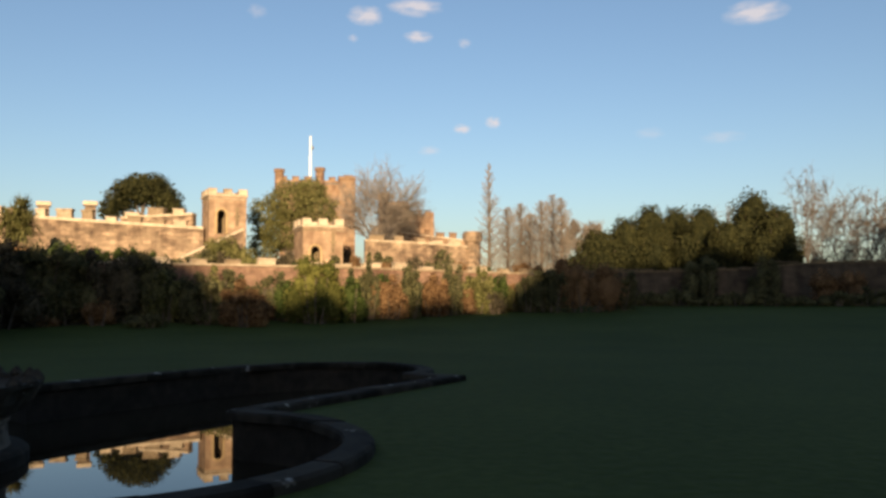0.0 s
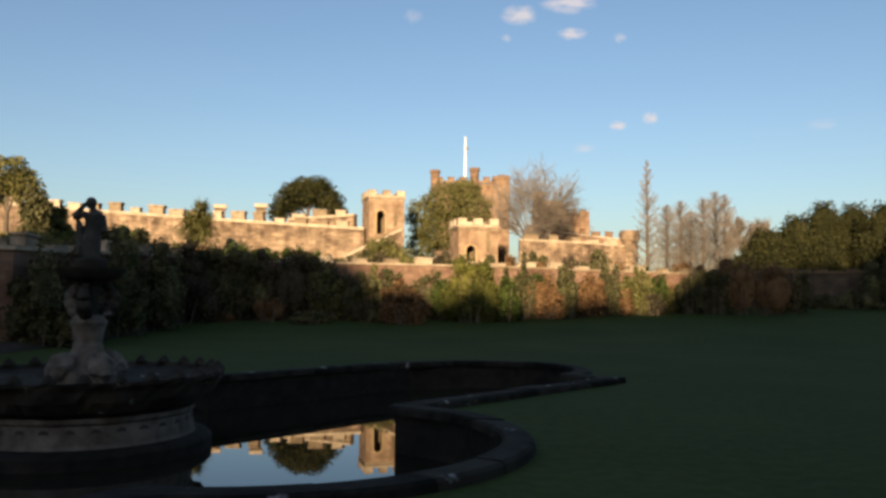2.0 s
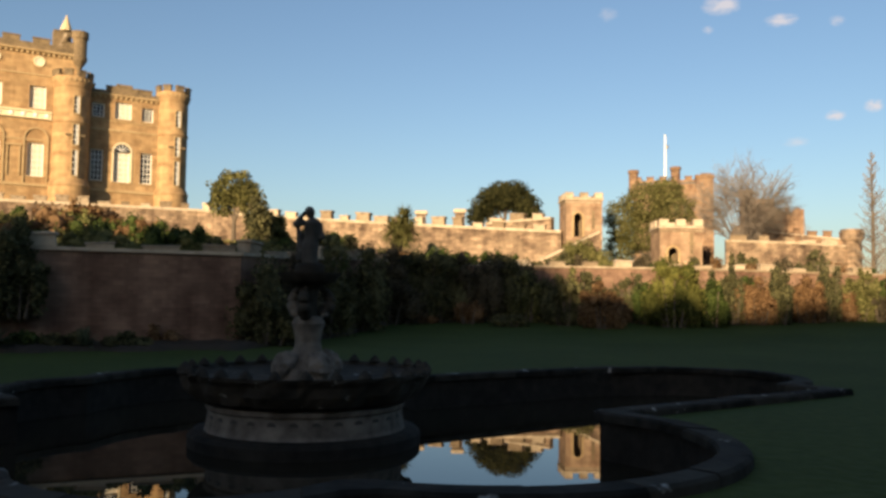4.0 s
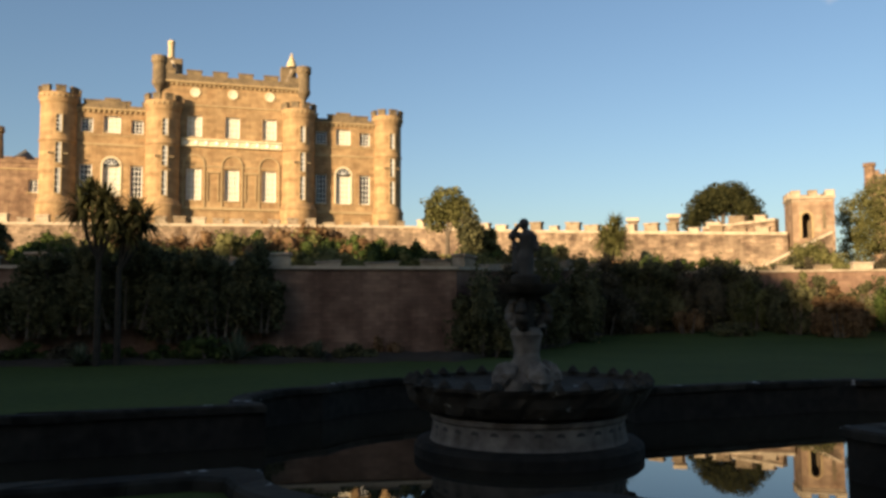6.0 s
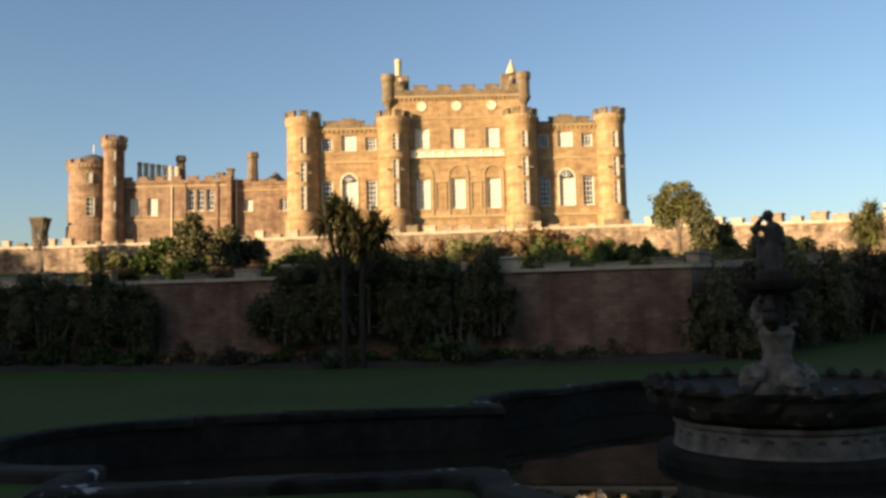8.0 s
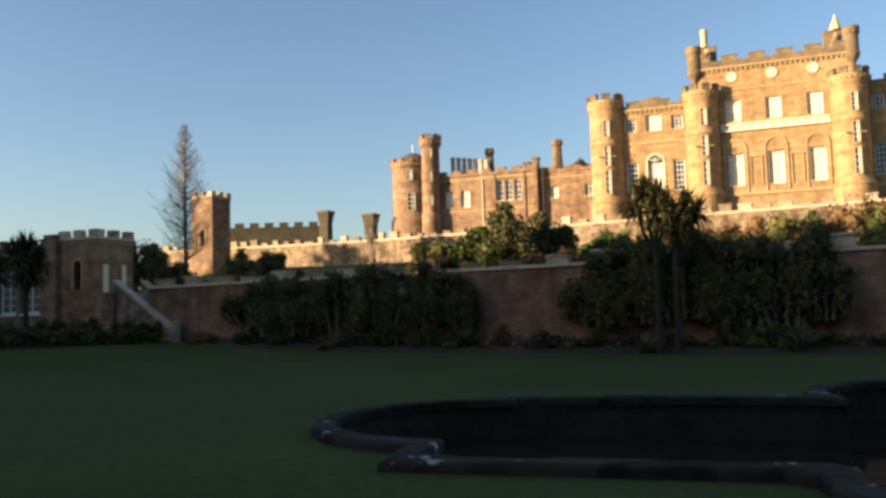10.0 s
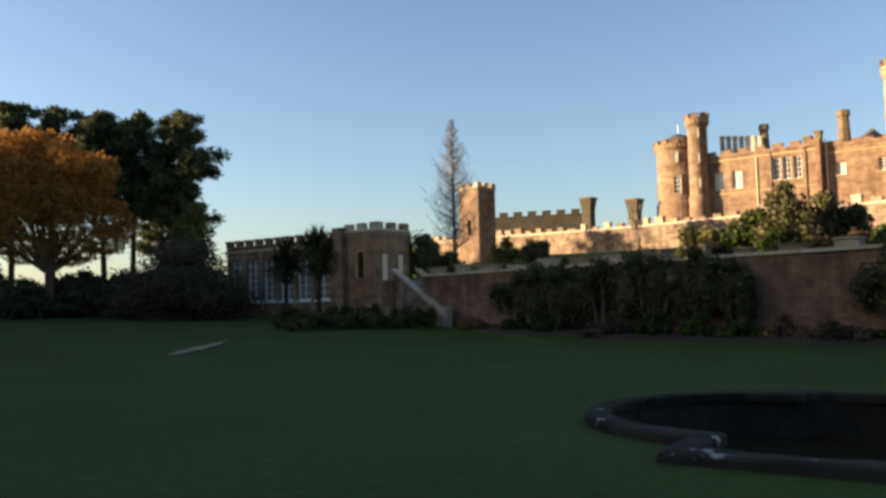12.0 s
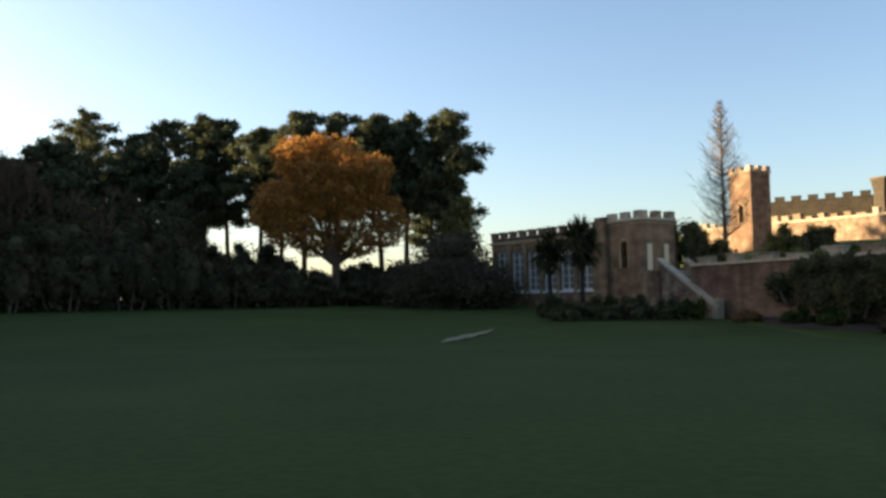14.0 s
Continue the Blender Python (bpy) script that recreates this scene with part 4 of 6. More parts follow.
def garden_stair():
    top, low = pol(97.5, 47.6), pol(94.1, 43.6)
    m, L = segment(top, low)
    s = empty("garden_stair", m, "stone garden stair with a sloping pale parapet", "stairs")
    z1, z0, n = 3.1, lawn_z(low.x, low.y), 15
    for i in range(n):
        z = z1 - (z1 - z0) * i / n
        part("step", boxes((0.35 + (L - 0.7) * i / n, 0.35 + (L - 0.7) * (i + 1) / n, 0.3, 1.7, z0 - 0.4, z), bevel=0.0), COPING, s)
    for y, nm in ((0.0, "parapet"), (1.7, "parapet")):
        bm = bmesh.new()
        pts = [(0, z0 - 0.4), (L, z0 - 0.4), (L, z0 + 0.65), (0, z1 + 0.55)]
        for lo, hi, y0, y1, mat in ((0, 0, y, y + 0.3, RUBBLE),):
            f = bm.faces.new([bm.verts.new((px, y0, pz)) for px, pz in pts])
        part(nm, bmesh_thick(bm, 0.3), RUBBLE, s)
        bm = bmesh.new()
        f = bm.faces.new([bm.verts.new((px, y - 0.05, pz)) for px, pz in ((0, z1 + 0.56), (L, z0 + 0.66), (L, z0 + 0.8), (0, z1 + 0.7))])
        part("coping", bmesh_thick(bm, 0.4), COPING, s)
        part("end_pier", boxes((L, L + 0.45, y - 0.06, y + 0.36, z0 - 0.3, z0 + 1.0), bevel=0.03), COPING, s)
    part("landing", boxes((-1.8, 0.35, 0.0, 2.2, 0.6, z1)), RUBBLE, s)


garden_stair()


# ---- walls and piers on the far terrace ----
def shaded_wall():
    m, L = segment(pol(90.9, 114.0), pol(83.4, 112.0))
    w = empty("wall_upper", m, "dark shaded battlemented wall beyond the terrace", "wall", kind="structure")
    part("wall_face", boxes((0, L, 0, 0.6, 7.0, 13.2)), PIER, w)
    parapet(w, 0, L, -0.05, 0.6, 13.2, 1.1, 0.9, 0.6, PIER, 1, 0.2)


shaded_wall()
for az, d, top in ((83.8, 93.5, 12.9), (80.7, 91.0, 12.2)):
    p = empty("gate_pier", frame_of(az, d) @ pose(0, 0, 0, 0, 0, -30), "square stone pier with a wide corbelled cap", "pier", "terrace piers")
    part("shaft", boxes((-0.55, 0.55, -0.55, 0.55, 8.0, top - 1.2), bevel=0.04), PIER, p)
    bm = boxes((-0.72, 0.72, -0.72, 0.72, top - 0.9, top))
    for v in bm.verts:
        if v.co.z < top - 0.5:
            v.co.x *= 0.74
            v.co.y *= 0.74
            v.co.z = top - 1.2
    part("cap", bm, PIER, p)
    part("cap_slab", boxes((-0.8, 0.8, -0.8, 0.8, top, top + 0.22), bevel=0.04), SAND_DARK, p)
for az, d, top in ((25.9, 65.2, 8.75), (23.2, 64.6, 8.85)):
    p = empty("gate_pier", frame_of(az, d), "small sunlit stone pier on the terrace wall", "pier", "terrace piers")
    part("shaft", boxes((-0.38, 0.38, -0.38, 0.38, 5.0, top - 0.3), bevel=0.03), RUBBLE, p)
    part("cap_slab", boxes((-0.5, 0.5, -0.5, 0.5, top - 0.3, top), bevel=0.05), COPING, p)

# the grass bank and ramp wall below the garden tower
m_, L_ = segment(pol(17.6, 55.5), pol(13.6, 56.5))
ramp = empty("wall_ramp", m_, "sloping pale coping of a sunlit ramp wall", "wall", kind="structure")
bm = bmesh.new()
bm.faces.new([bm.verts.new((x, 0, z)) for x, z in ((0, 2.5), (L_, 2.5), (L_, 6.35), (0, 4.35))])
part("wall_face", bmesh_thick(bm, 0.5), RUBBLE, ramp)
bm = bmesh.new()
bm.faces.new([bm.verts.new((x, -0.08, z)) for x, z in ((0, 4.36), (L_, 6.36), (L_, 6.52), (0, 4.52))])
part("coping", bmesh_thick(bm, 0.66), COPING, ramp)


# ---- the old castle beyond, with its flag pole ----
def far_castle():
    c = empty("far_castle", frame_of(9.0, 112), "distant sunlit red sandstone tower house behind trees", "castle")
    z0 = 5.0
    holes = [(-1.9 + 1.3 * i, -1.3 + 1.3 * i, z, z + 1.2) for i in range(4) for z in (10.0, 13.4)]
    part("front_wall", holed(-4.4, 4.6, z0, 17.4, 0, 0.6, holes), SAND_RED, c)
    for h in holes:
        part("pane", boxes((h[0], h[1], 0.25, 0.35, h[2], h[3])), DARK_GLASS, c)
    for wall in ((-4.4, -3.8, 0.6, 8, z0, 17.4), (4.0, 4.6, 0.6, 8, z0, 17.4), (-3.8, 4.0, 7.4, 8, z0, 17.4)):
        part("side_wall", boxes(wall), SAND_RED, c)
    part("roof", boxes((-4.4, 4.6, 0.0, 8, 17.42, 17.6)), SLATE, c)
    parapet(c, -4.4, 4.6, -0.15, 0.3, 17.6, 0.9, 0.7, 0.5, SAND_RED, 1, 0.3)
    for x, top in ((-4.5, 19.3), (0.9, 19.6), (4.7, 18.6)):
        part("turret", lathe([(0.2, 15.2), (0.6, 16.4), (0.6, top - 0.5), (0.72, top - 0.4), (0.72, top)], 12, x, -0.1), SAND_RED, c)
    part("stair_tower", boxes((3.4, 5.6, -1.6, 0.0, z0, 17.8), (3.3, 5.7, -1.7, 0.05, 17.8, 18.3), bevel=0.05), SAND_RED, c)
    f = empty("flag_pole", frame_of(9.2, 111) @ pose(0, 2.0, 0), "tall white flag pole on the tower roof", "flag pole")
    part("pole", lathe([(0.17, 17.6), (0.14, 21), (0.10, 23.9)], 8), WHITE, f)
    part("truck", lathe([(0.05, 23.9), (0.16, 24.0), (0.05, 24.2)], 8), WHITE, f)
    part("halyard_block", boxes((0.14, 0.42, -0.06, 0.06, 22.3, 22.75)), SLATE, f)


far_castle()


def far_house():
    c = empty("ruined_house", frame_of(2.6, 96), "sunlit red sandstone building with stepped walls", "building")
    part("tall_wall", holed(-2.9, 0.4, 4.0, 13.2, 0, 0.8, [(-1.7, -1.2, 9.6, 10.8), (-0.6, -0.1, 9.6, 10.8)]), SAND_RED, c)
    part("gable", boxes((-3.2, -2.0, -0.3, 1.2, 4.0, 13.9), (-3.3, -1.9, -0.4, 1.3, 13.9, 14.2), bevel=0.05), SAND_RED, c)
    part("low_wall", holed(0.4, 2.9, 4.0, 11.6, 0.1, 0.9, [(1.0, 1.5, 9.0, 10.0)]), SAND_RED, c)
    part("side_wall", boxes((2.3, 2.9, 0.9, 6.0, 4.0, 11.6)), SAND_RED, c)
    part("back_wall", boxes((-2.9, 2.3, 5.4, 6.0, 4.0, 11.6)), SAND_RED, c)
    parapet(c, 0.4, 2.9, 0.0, 0.5, 11.6, 0.5, 0.4, 0.4, SAND_RED, 1, 0.1)
    part("buttress_tower", boxes((2.2, 3.3, -0.6, 0.6, 4.0, 11.9), bevel=0.05), SAND_RED, c)


far_house()
W4 = [pol(5.4, 76.0), pol(1.0, 77.0), pol(-2.1, 80.0)]
w4 = empty("wall_bastion", Matrix.Identity(4), "sunlit rubble bastion wall with a corner turret", "wall", kind="structure")
wall_run(w4, W4, RUBBLE, 2.0, lambda s: 7.1 - 0.2 * s, 0.7, COPING, 0.2)
wall_blocks(w4, W4, lambda s: 7.3 - 0.2 * s, "merlon", 1.2, 0.9, 0.4, 0.12, 0.5, COPING, 11)
bm = lathe([(0.75, 2.0), (0.75, 7.2), (0.95, 7.5), (0.95, 8.3)], 14, W4[-1].x, W4[-1].y)
part("corner_turret", bm, RUBBLE, w4)
W5 = [pol(5.0, 92.0), pol(-2.5, 92.0)]
w5 = empty("wall_ruin", Matrix.Identity(4), "long sunlit sandstone wall stepping down a slope", "wall", kind="structure")
wall_run(w5, W5, SAND_RED, 2.0, lambda s: 9.6 - 1.5 * s, 0.8, COPING, 0.12)
wall_blocks(w5, W5, lambda s: 9.7 - 1.5 * s, "broken_stone", 0.9, 0.5, 0.45, 0.1, 0.6, SAND_RED, 17)


# ---- the fountain ----
def fountain():
    O = Vector((POOL_O.x, POOL_O.y, 0))
    f = empty("fountain", Matrix.Translation(O) @ pose(0, 0, 0, 0, 0, 33), "tiered weathered stone fountain standing in the pool", "fountain")
    part("footing", lathe([(1.86, -1.25), (1.84, -0.42), (1.78, -0.36), (1.5, -0.34)], 48), STONE, f, "wet footing darkened for shade")
    part("plinth", lathe([(1.60, -0.36), (1.57, -0.30), (1.54, -0.04), (1.58, 0.0), (1.58, 0.06), (1.3, 0.08)], 48), FOUNT_PALE, f, "pale stone drum")
    n = 30
    for i in range(n):
        a = 2 * math.pi * i / n
        q = bmesh.new()
        vs = [q.verts.new((0.07 * math.cos(math.pi * k / 6), 0, 0.06 * math.sin(math.pi * k / 6))) for k in range(7)]
        q.faces.new(vs)
        # dark plates stand in for the shade in small niches
        part("arch_niche", bmesh_thick(q, 0.03), BRONZE, f, m=pose(1.555 * math.cos(a), 1.555 * math.sin(a), -0.14, 0, 0, math.degrees(a) + 90))
    # scalloped basin
    seg, bm = 96, bmesh.new()
    rings = []
    for r, z, sc in ((1.2, 0.06, 0.0), (1.52, 0.08, 0.03), (1.66, 0.15, 0.10), (1.76, 0.30, 0.13), (1.84, 0.44, 0.10), (1.95, 0.52, 0.05), (1.97, 0.57, 0.05), (1.88, 0.57, 0.04), (1.84, 0.50, 0.02), (1.2, 0.38, 0.0)):
        rings.append([bm.verts.new(((r + sc * abs(math.sin(i * 12 * math.pi / seg))) * math.cos(2 * math.pi * i / seg), (r + sc * abs(math.sin(i * 12 * math.pi / seg))) * math.sin(2 * math.pi * i / seg), z)) for i in range(seg)])
    for a, b in zip(rings, rings[1:]):
        for i in range(seg):
            bm.faces.new((a[i], a[(i + 1) % seg], b[(i + 1) % seg], b[i]))
    bm.faces.new(rings[0][::-1])
    bm.faces.new(rings[-1])
    for v in bm.verts:
        if v.co.z < 0.54 and v.co.xy.length > 1.5:
            k = 1 + 0.035 * noise.noise(v.co * 4.5) + 0.02 * noise.noise(v.co * 11)
            v.co.x, v.co.y = v.co.x * k, v.co.y * k
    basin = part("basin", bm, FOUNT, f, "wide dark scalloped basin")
    bud = lathe([(0.09, 0), (0.11, 0.03), (0.075, 0.08), (0.04, 0.12), (0.015, 0.14)], 8)
    first = part("rim_bud", bud, FOUNT, basin, m=pose(1.92, 0, 0.55))
    for i in range(1, 28):
        a = 2 * math.pi * i / 28
        again(first, pose(1.92 * math.cos(a), 1.92 * math.sin(a), 0.55, 0, 0, math.degrees(a)))
    # rocks and scroll feet
    for i in range(4):
        a = math.pi / 2 * i + 0.5
        bm = bmesh.new()
        bmesh.ops.create_icosphere(bm, subdivisions=3, radius=1.0)
        for v in bm.verts:
            k = 1 + 0.3 * noise.noise(v.co * 2.3 + Vector((i * 5, 0, 0)))
            v.co = Vector((v.co.x * 0.26 * k, v.co.y * 0.19 * k, v.co.z * 0.24 * k))
        part("scroll_foot", bm, FOUNT_PALE, f, "pale carved scroll", pose(0.36 * math.cos(a), 0.36 * math.sin(a), 0.62, 0, 0, math.degrees(a)))
    part("pedestal", lathe([(0.46, 0.38), (0.42, 0.55), (0.32, 0.68), (0.24, 0.85), (0.2, 1.0), (0.23, 1.18), (0.27, 1.3), (0.23, 1.38), (0.18, 1.42)], 20), FOUNT_PALE, f, "pale worn pedestal")
    for i in range(3):
        a = 2 * math.pi * i / 3 + 0.3
        v, fc = [], []
        p = [Vector((0.16, 0, 1.4)), Vector((0.3, 0, 1.5)), Vector((0.37, 0, 1.64)), Vector((0.31, 0, 1.8)), Vector((0.2, 0, 1.88))]
        for q, e, r0, r1 in zip(p, p[1:], (0.09, 0.12, 0.10, 0.07), (0.12, 0.10, 0.07, 0.04)):
            limb0(v, fc, q, e, r0, r1)
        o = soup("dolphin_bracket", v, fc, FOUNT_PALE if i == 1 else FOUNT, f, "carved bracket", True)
        o.matrix_basis = pose(0, 0, 0, 0, 0, math.degrees(a))
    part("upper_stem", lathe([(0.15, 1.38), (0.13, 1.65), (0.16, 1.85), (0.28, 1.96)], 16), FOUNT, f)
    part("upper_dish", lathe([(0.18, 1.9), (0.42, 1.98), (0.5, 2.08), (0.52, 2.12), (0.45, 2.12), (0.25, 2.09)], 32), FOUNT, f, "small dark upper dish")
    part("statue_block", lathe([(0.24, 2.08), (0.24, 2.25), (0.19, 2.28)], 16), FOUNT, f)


def limb0(verts, faces, p, q, r0, r1, n=8):
    ax = (q - p).normalized()
    s = ax.cross(Vector((0.1, 1, 0.2))).normalized()
    t = ax.cross(s)
    o = len(verts)
    for c, r in ((p, r0), (q, r1)):
        for i in range(n):
            a = 2 * math.pi * i / n
            verts.append(c + (s * math.cos(a) + t * math.sin(a)) * r)
    for i in range(n):
        j = (i + 1) % n
        faces.append((o + i, o + j, o + n + j, o + n + i))
    faces += [tuple(o + i for i in range(n))[::-1], tuple(o + n + i for i in range(n))]


fountain()


def statue():
    """A plain carved figure with one bent arm raised, one mesh."""
    v, f = [], []
    V = Vector
    limb0(v, f, V((0, 0, 0)), V((0.0, 0, 0.28)), 0.13, 0.14, 12)
    limb0(v, f, V((0, 0, 0.26)), V((0.03, 0, 0.46)), 0.14, 0.105, 12)
    limb0(v, f, V((0.03, 0, 0.45)), V((0.03, 0, 0.68)), 0.115, 0.15, 12)
    limb0(v, f, V((0.03, 0, 0.67)), V((0.0, 0, 0.75)), 0.14, 0.05, 12)
    limb0(v, f, V((0.0, 0, 0.74)), V((0.0, 0, 0.80)), 0.05, 0.05, 8)
    for z0, z1, a, b in ((0.78, 0.83, 0.055, 0.085), (0.83, 0.89, 0.085, 0.085), (0.89, 0.94, 0.085, 0.04)):
        limb0(v, f, V((-0.02, 0, z0)), V((-0.02, 0, z1)), a, b, 10)
    limb0(v, f, V((-0.08, 0, 0.68)), V((-0.27, -0.05, 0.62)), 0.055, 0.045)
    limb0(v, f, V((-0.27, -0.05, 0.62)), V((-0.09, -0.06, 0.84)), 0.045, 0.035)
    limb0(v, f, V((0.14, 0, 0.66)), V((0.19, -0.04, 0.4)), 0.055, 0.045)
    limb0(v, f, V((-0.16, 0, 0.05)), V((-0.17, 0, 0.5)), 0.07, 0.05)
    limb0(v, f, V((-0.17, 0, 0.46)), V((-0.2, 0, 0.58)), 0.07, 0.03)
    s = soup("statue", v, f, BRONZE, None, "", True)
    md = s.modifiers.new("round", "REMESH")
    md.mode, md.voxel_size, md.use_smooth_shade = "VOXEL", 0.018, True
    s.matrix_world = Matrix.Translation((POOL_O.x, POOL_O.y, 2.27)) @ pose(0, 0, 0, 0, 0, 33)
    tagged(s, "dark stone figure with a raised arm on the fountain", "statue")


statue()


# ---- plants ----
L_HOLLY = leafy("holly leaves", (0.018, 0.020, 0.008), (0.056, 0.055, 0.020), 0.2)
L_BROWN = leafy("dull brown-green leaves", (0.044, 0.037, 0.023), (0.105, 0.086, 0.053), 0.2)


def leaf_mesh(name, blobs, count, size, mat, seed, parent, label="", core=0.8, shell=0.35, flat=0.5, long=1.7):
    """A crown: small leaves scattered through the outer shell of rounded masses, round a dark leafy core."""
    rs = np.random.RandomState(seed)
    blobs = np.array(blobs, dtype=float)
    area = np.array([(b[3] * b[4] + b[4] * b[5] + b[3] * b[5]) for b in blobs])
    pick = rs.choice(len(blobs), count, p=area / area.sum())
    d = rs.normal(size=(count, 3))
    d /= np.linalg.norm(d, axis=1)[:, None]
    rad = 1.0 - shell * rs.rand(count) ** 1.5 + 0.10 * rs.normal(size=count) * 0.6
    lump = 1 + 0.14 * np.sin(d[:, 0] * 7 + pick * 1.7) * np.sin(d[:, 1] * 6 + pick) + 0.10 * np.sin(d[:, 2] * 9 + pick * 2.3)
    c = blobs[pick, :3] + d * blobs[pick, 3:6] * (rad * lump)[:, None]
    nrm = d * flat + rs.normal(size=(count, 3)) * 0.6
    nrm /= np.linalg.norm(nrm, axis=1)[:, None]
    a = np.cross(nrm, rs.normal(size=(count, 3)))
    a /= np.linalg.norm(a, axis=1)[:, None] + 1e-9
    b = np.cross(nrm, a)
    s = size * (0.6 + 0.8 * rs.rand(count))[:, None]
    q = np.stack([c - a * s * long / 2, c + b * s * 0.42, c + a * s * long / 2, c - b * s * 0.42], axis=1).reshape(-1, 3)
    verts = q.tolist()
    faces = [(4 * i, 4 * i + 1, 4 * i + 2, 4 * i + 3) for i in range(count)]
    if core:
        bm = bmesh.new()
        bmesh.ops.create_icosphere(bm, subdivisions=2, radius=1.0)
        bm.verts.ensure_lookup_table()
        base = [v.co.copy() for v in bm.verts]
        fs = [[v.index for v in f.verts] for f in bm.faces]
        bm.free()
        for k, bl in enumerate(blobs):
            o = len(verts)
            for p in base:
                w = core * (1 + 0.25 * noise.noise(p * 2.0 + Vector((k * 3.1, seed, 0))))
                verts.append((bl[0] + p.x * bl[3] * w, bl[1] + p.y * bl[4] * w, bl[2] + p.z * bl[5] * w))
            faces += [tuple(i + o for i in f) for f in fs]
    return soup(name, verts, faces, mat, parent, label)


def limb(verts, faces, p, q, r0, r1, n=5):
    """A tapered limb between two places."""
    ax = (q - p).normalized()
    s = ax.cross(Vector((0.31, 0.2, 0.93)) if abs(ax.z) < 0.9 else Vector((1, 0.1, 0))).normalized()
    t = ax.cross(s)
    o = len(verts)
    for c, r in ((p, r0), (q, r1)):
        for i in range(n):
            a = 2 * math.pi * i / n
            verts.append(c + (s * math.cos(a) + t * math.sin(a)) * r)
    for i in range(n):
        j = (i + 1) % n
        faces.append((o + i, o + j, o + n + j, o + n + i))
    return o


def branching(p, d, length, r, depth, rnd, verts, faces, tips, spread=0.5, up=0.25, kids=3, thin=0.012, shrink=0.72):
    """Limbs that fork, bend and thin out to twigs."""
    bend = Vector((rnd.uniform(-1, 1), rnd.uniform(-1, 1), rnd.uniform(-0.3, 0.6))) * 0.12
    mid = p + (d + bend).normalized() * length * 0.5
    d2 = (d + bend * 2.2 + Vector((0, 0, up * 0.3))).normalized()
    q = mid + d2 * length * 0.5
    n = 6 if depth > 3 else (4 if depth > 1 else 3)
    r1 = max(thin * 0.6, r * 0.62)
    limb(verts, faces, p, mid, r, (r + r1) / 2, n)
    limb(verts, faces, mid, q, (r + r1) / 2, r1, n)
    if depth <= 0:
        tips.append(q)
        return
    for i in range(kids):
        side = Vector((rnd.gauss(0, 1), rnd.gauss(0, 1), rnd.gauss(0, 0.6))).normalized()
        dd = (d2 + side * spread * rnd.uniform(0.6, 1.3) + Vector((0, 0, up))).normalized()
        start = q if i < 2 else mid + (q - mid) * rnd.uniform(0.0, 0.7)
        branching(start, dd, length * shrink * rnd.uniform(0.8, 1.15), max(thin, r1 * rnd.uniform(0.6, 0.85)), depth - 1, rnd, verts, faces, tips, spread, up, kids, thin, shrink)


def bare_tree(place, height, seed, label, mat=None, spread=0.5, up=0.2, depth=5, kids=3, thick=0.2, thin=0.02, lead=0.30, shrink=0.74, group="bare trees", wide=1.0):
    t = empty("bare_tree", Matrix.Translation(place), label, "tree", group)
    rnd = random.Random(seed)
    v, f, tips = [], [], []
    branching(Vector((0, 0, -0.2)), Vector((rnd.uniform(-0.06, 0.06), rnd.uniform(-0.06, 0.06), 1)), height * lead, thick, depth, rnd, v, f, tips, spread, up, kids, thin, shrink)
    top = max(p.z for p in v)
    k = height / top
    v = [Vector((p.x * k * wide, p.y * k * wide, p.z * k)) for p in v]
    tips = [Vector((p.x * k * wide, p.y * k * wide, p.z * k)) for p in tips]
    for q in tips:
        for j in range(3):
            e = q + Vector((rnd.gauss(0, 1), rnd.gauss(0, 1), rnd.gauss(0.35, 0.8))).normalized() * height * rnd.uniform(0.03, 0.07)
            o = len(v)
            v += [q, q + Vector((thin * 0.9, thin * 0.5, thin * 0.6)), e]
            f.append((o, o + 1, o + 2))
    first = 24
    # trunk and branches apart
    soup("trunk", v[:first], [q for q in f if max(q) < first], BARK, t)
    tagged(soup("branchwork", [p for p in v[first:]], [tuple(i - first for i in q) for q in f if min(q) >= first], mat or BARK, t), kind="stuff")
    return t


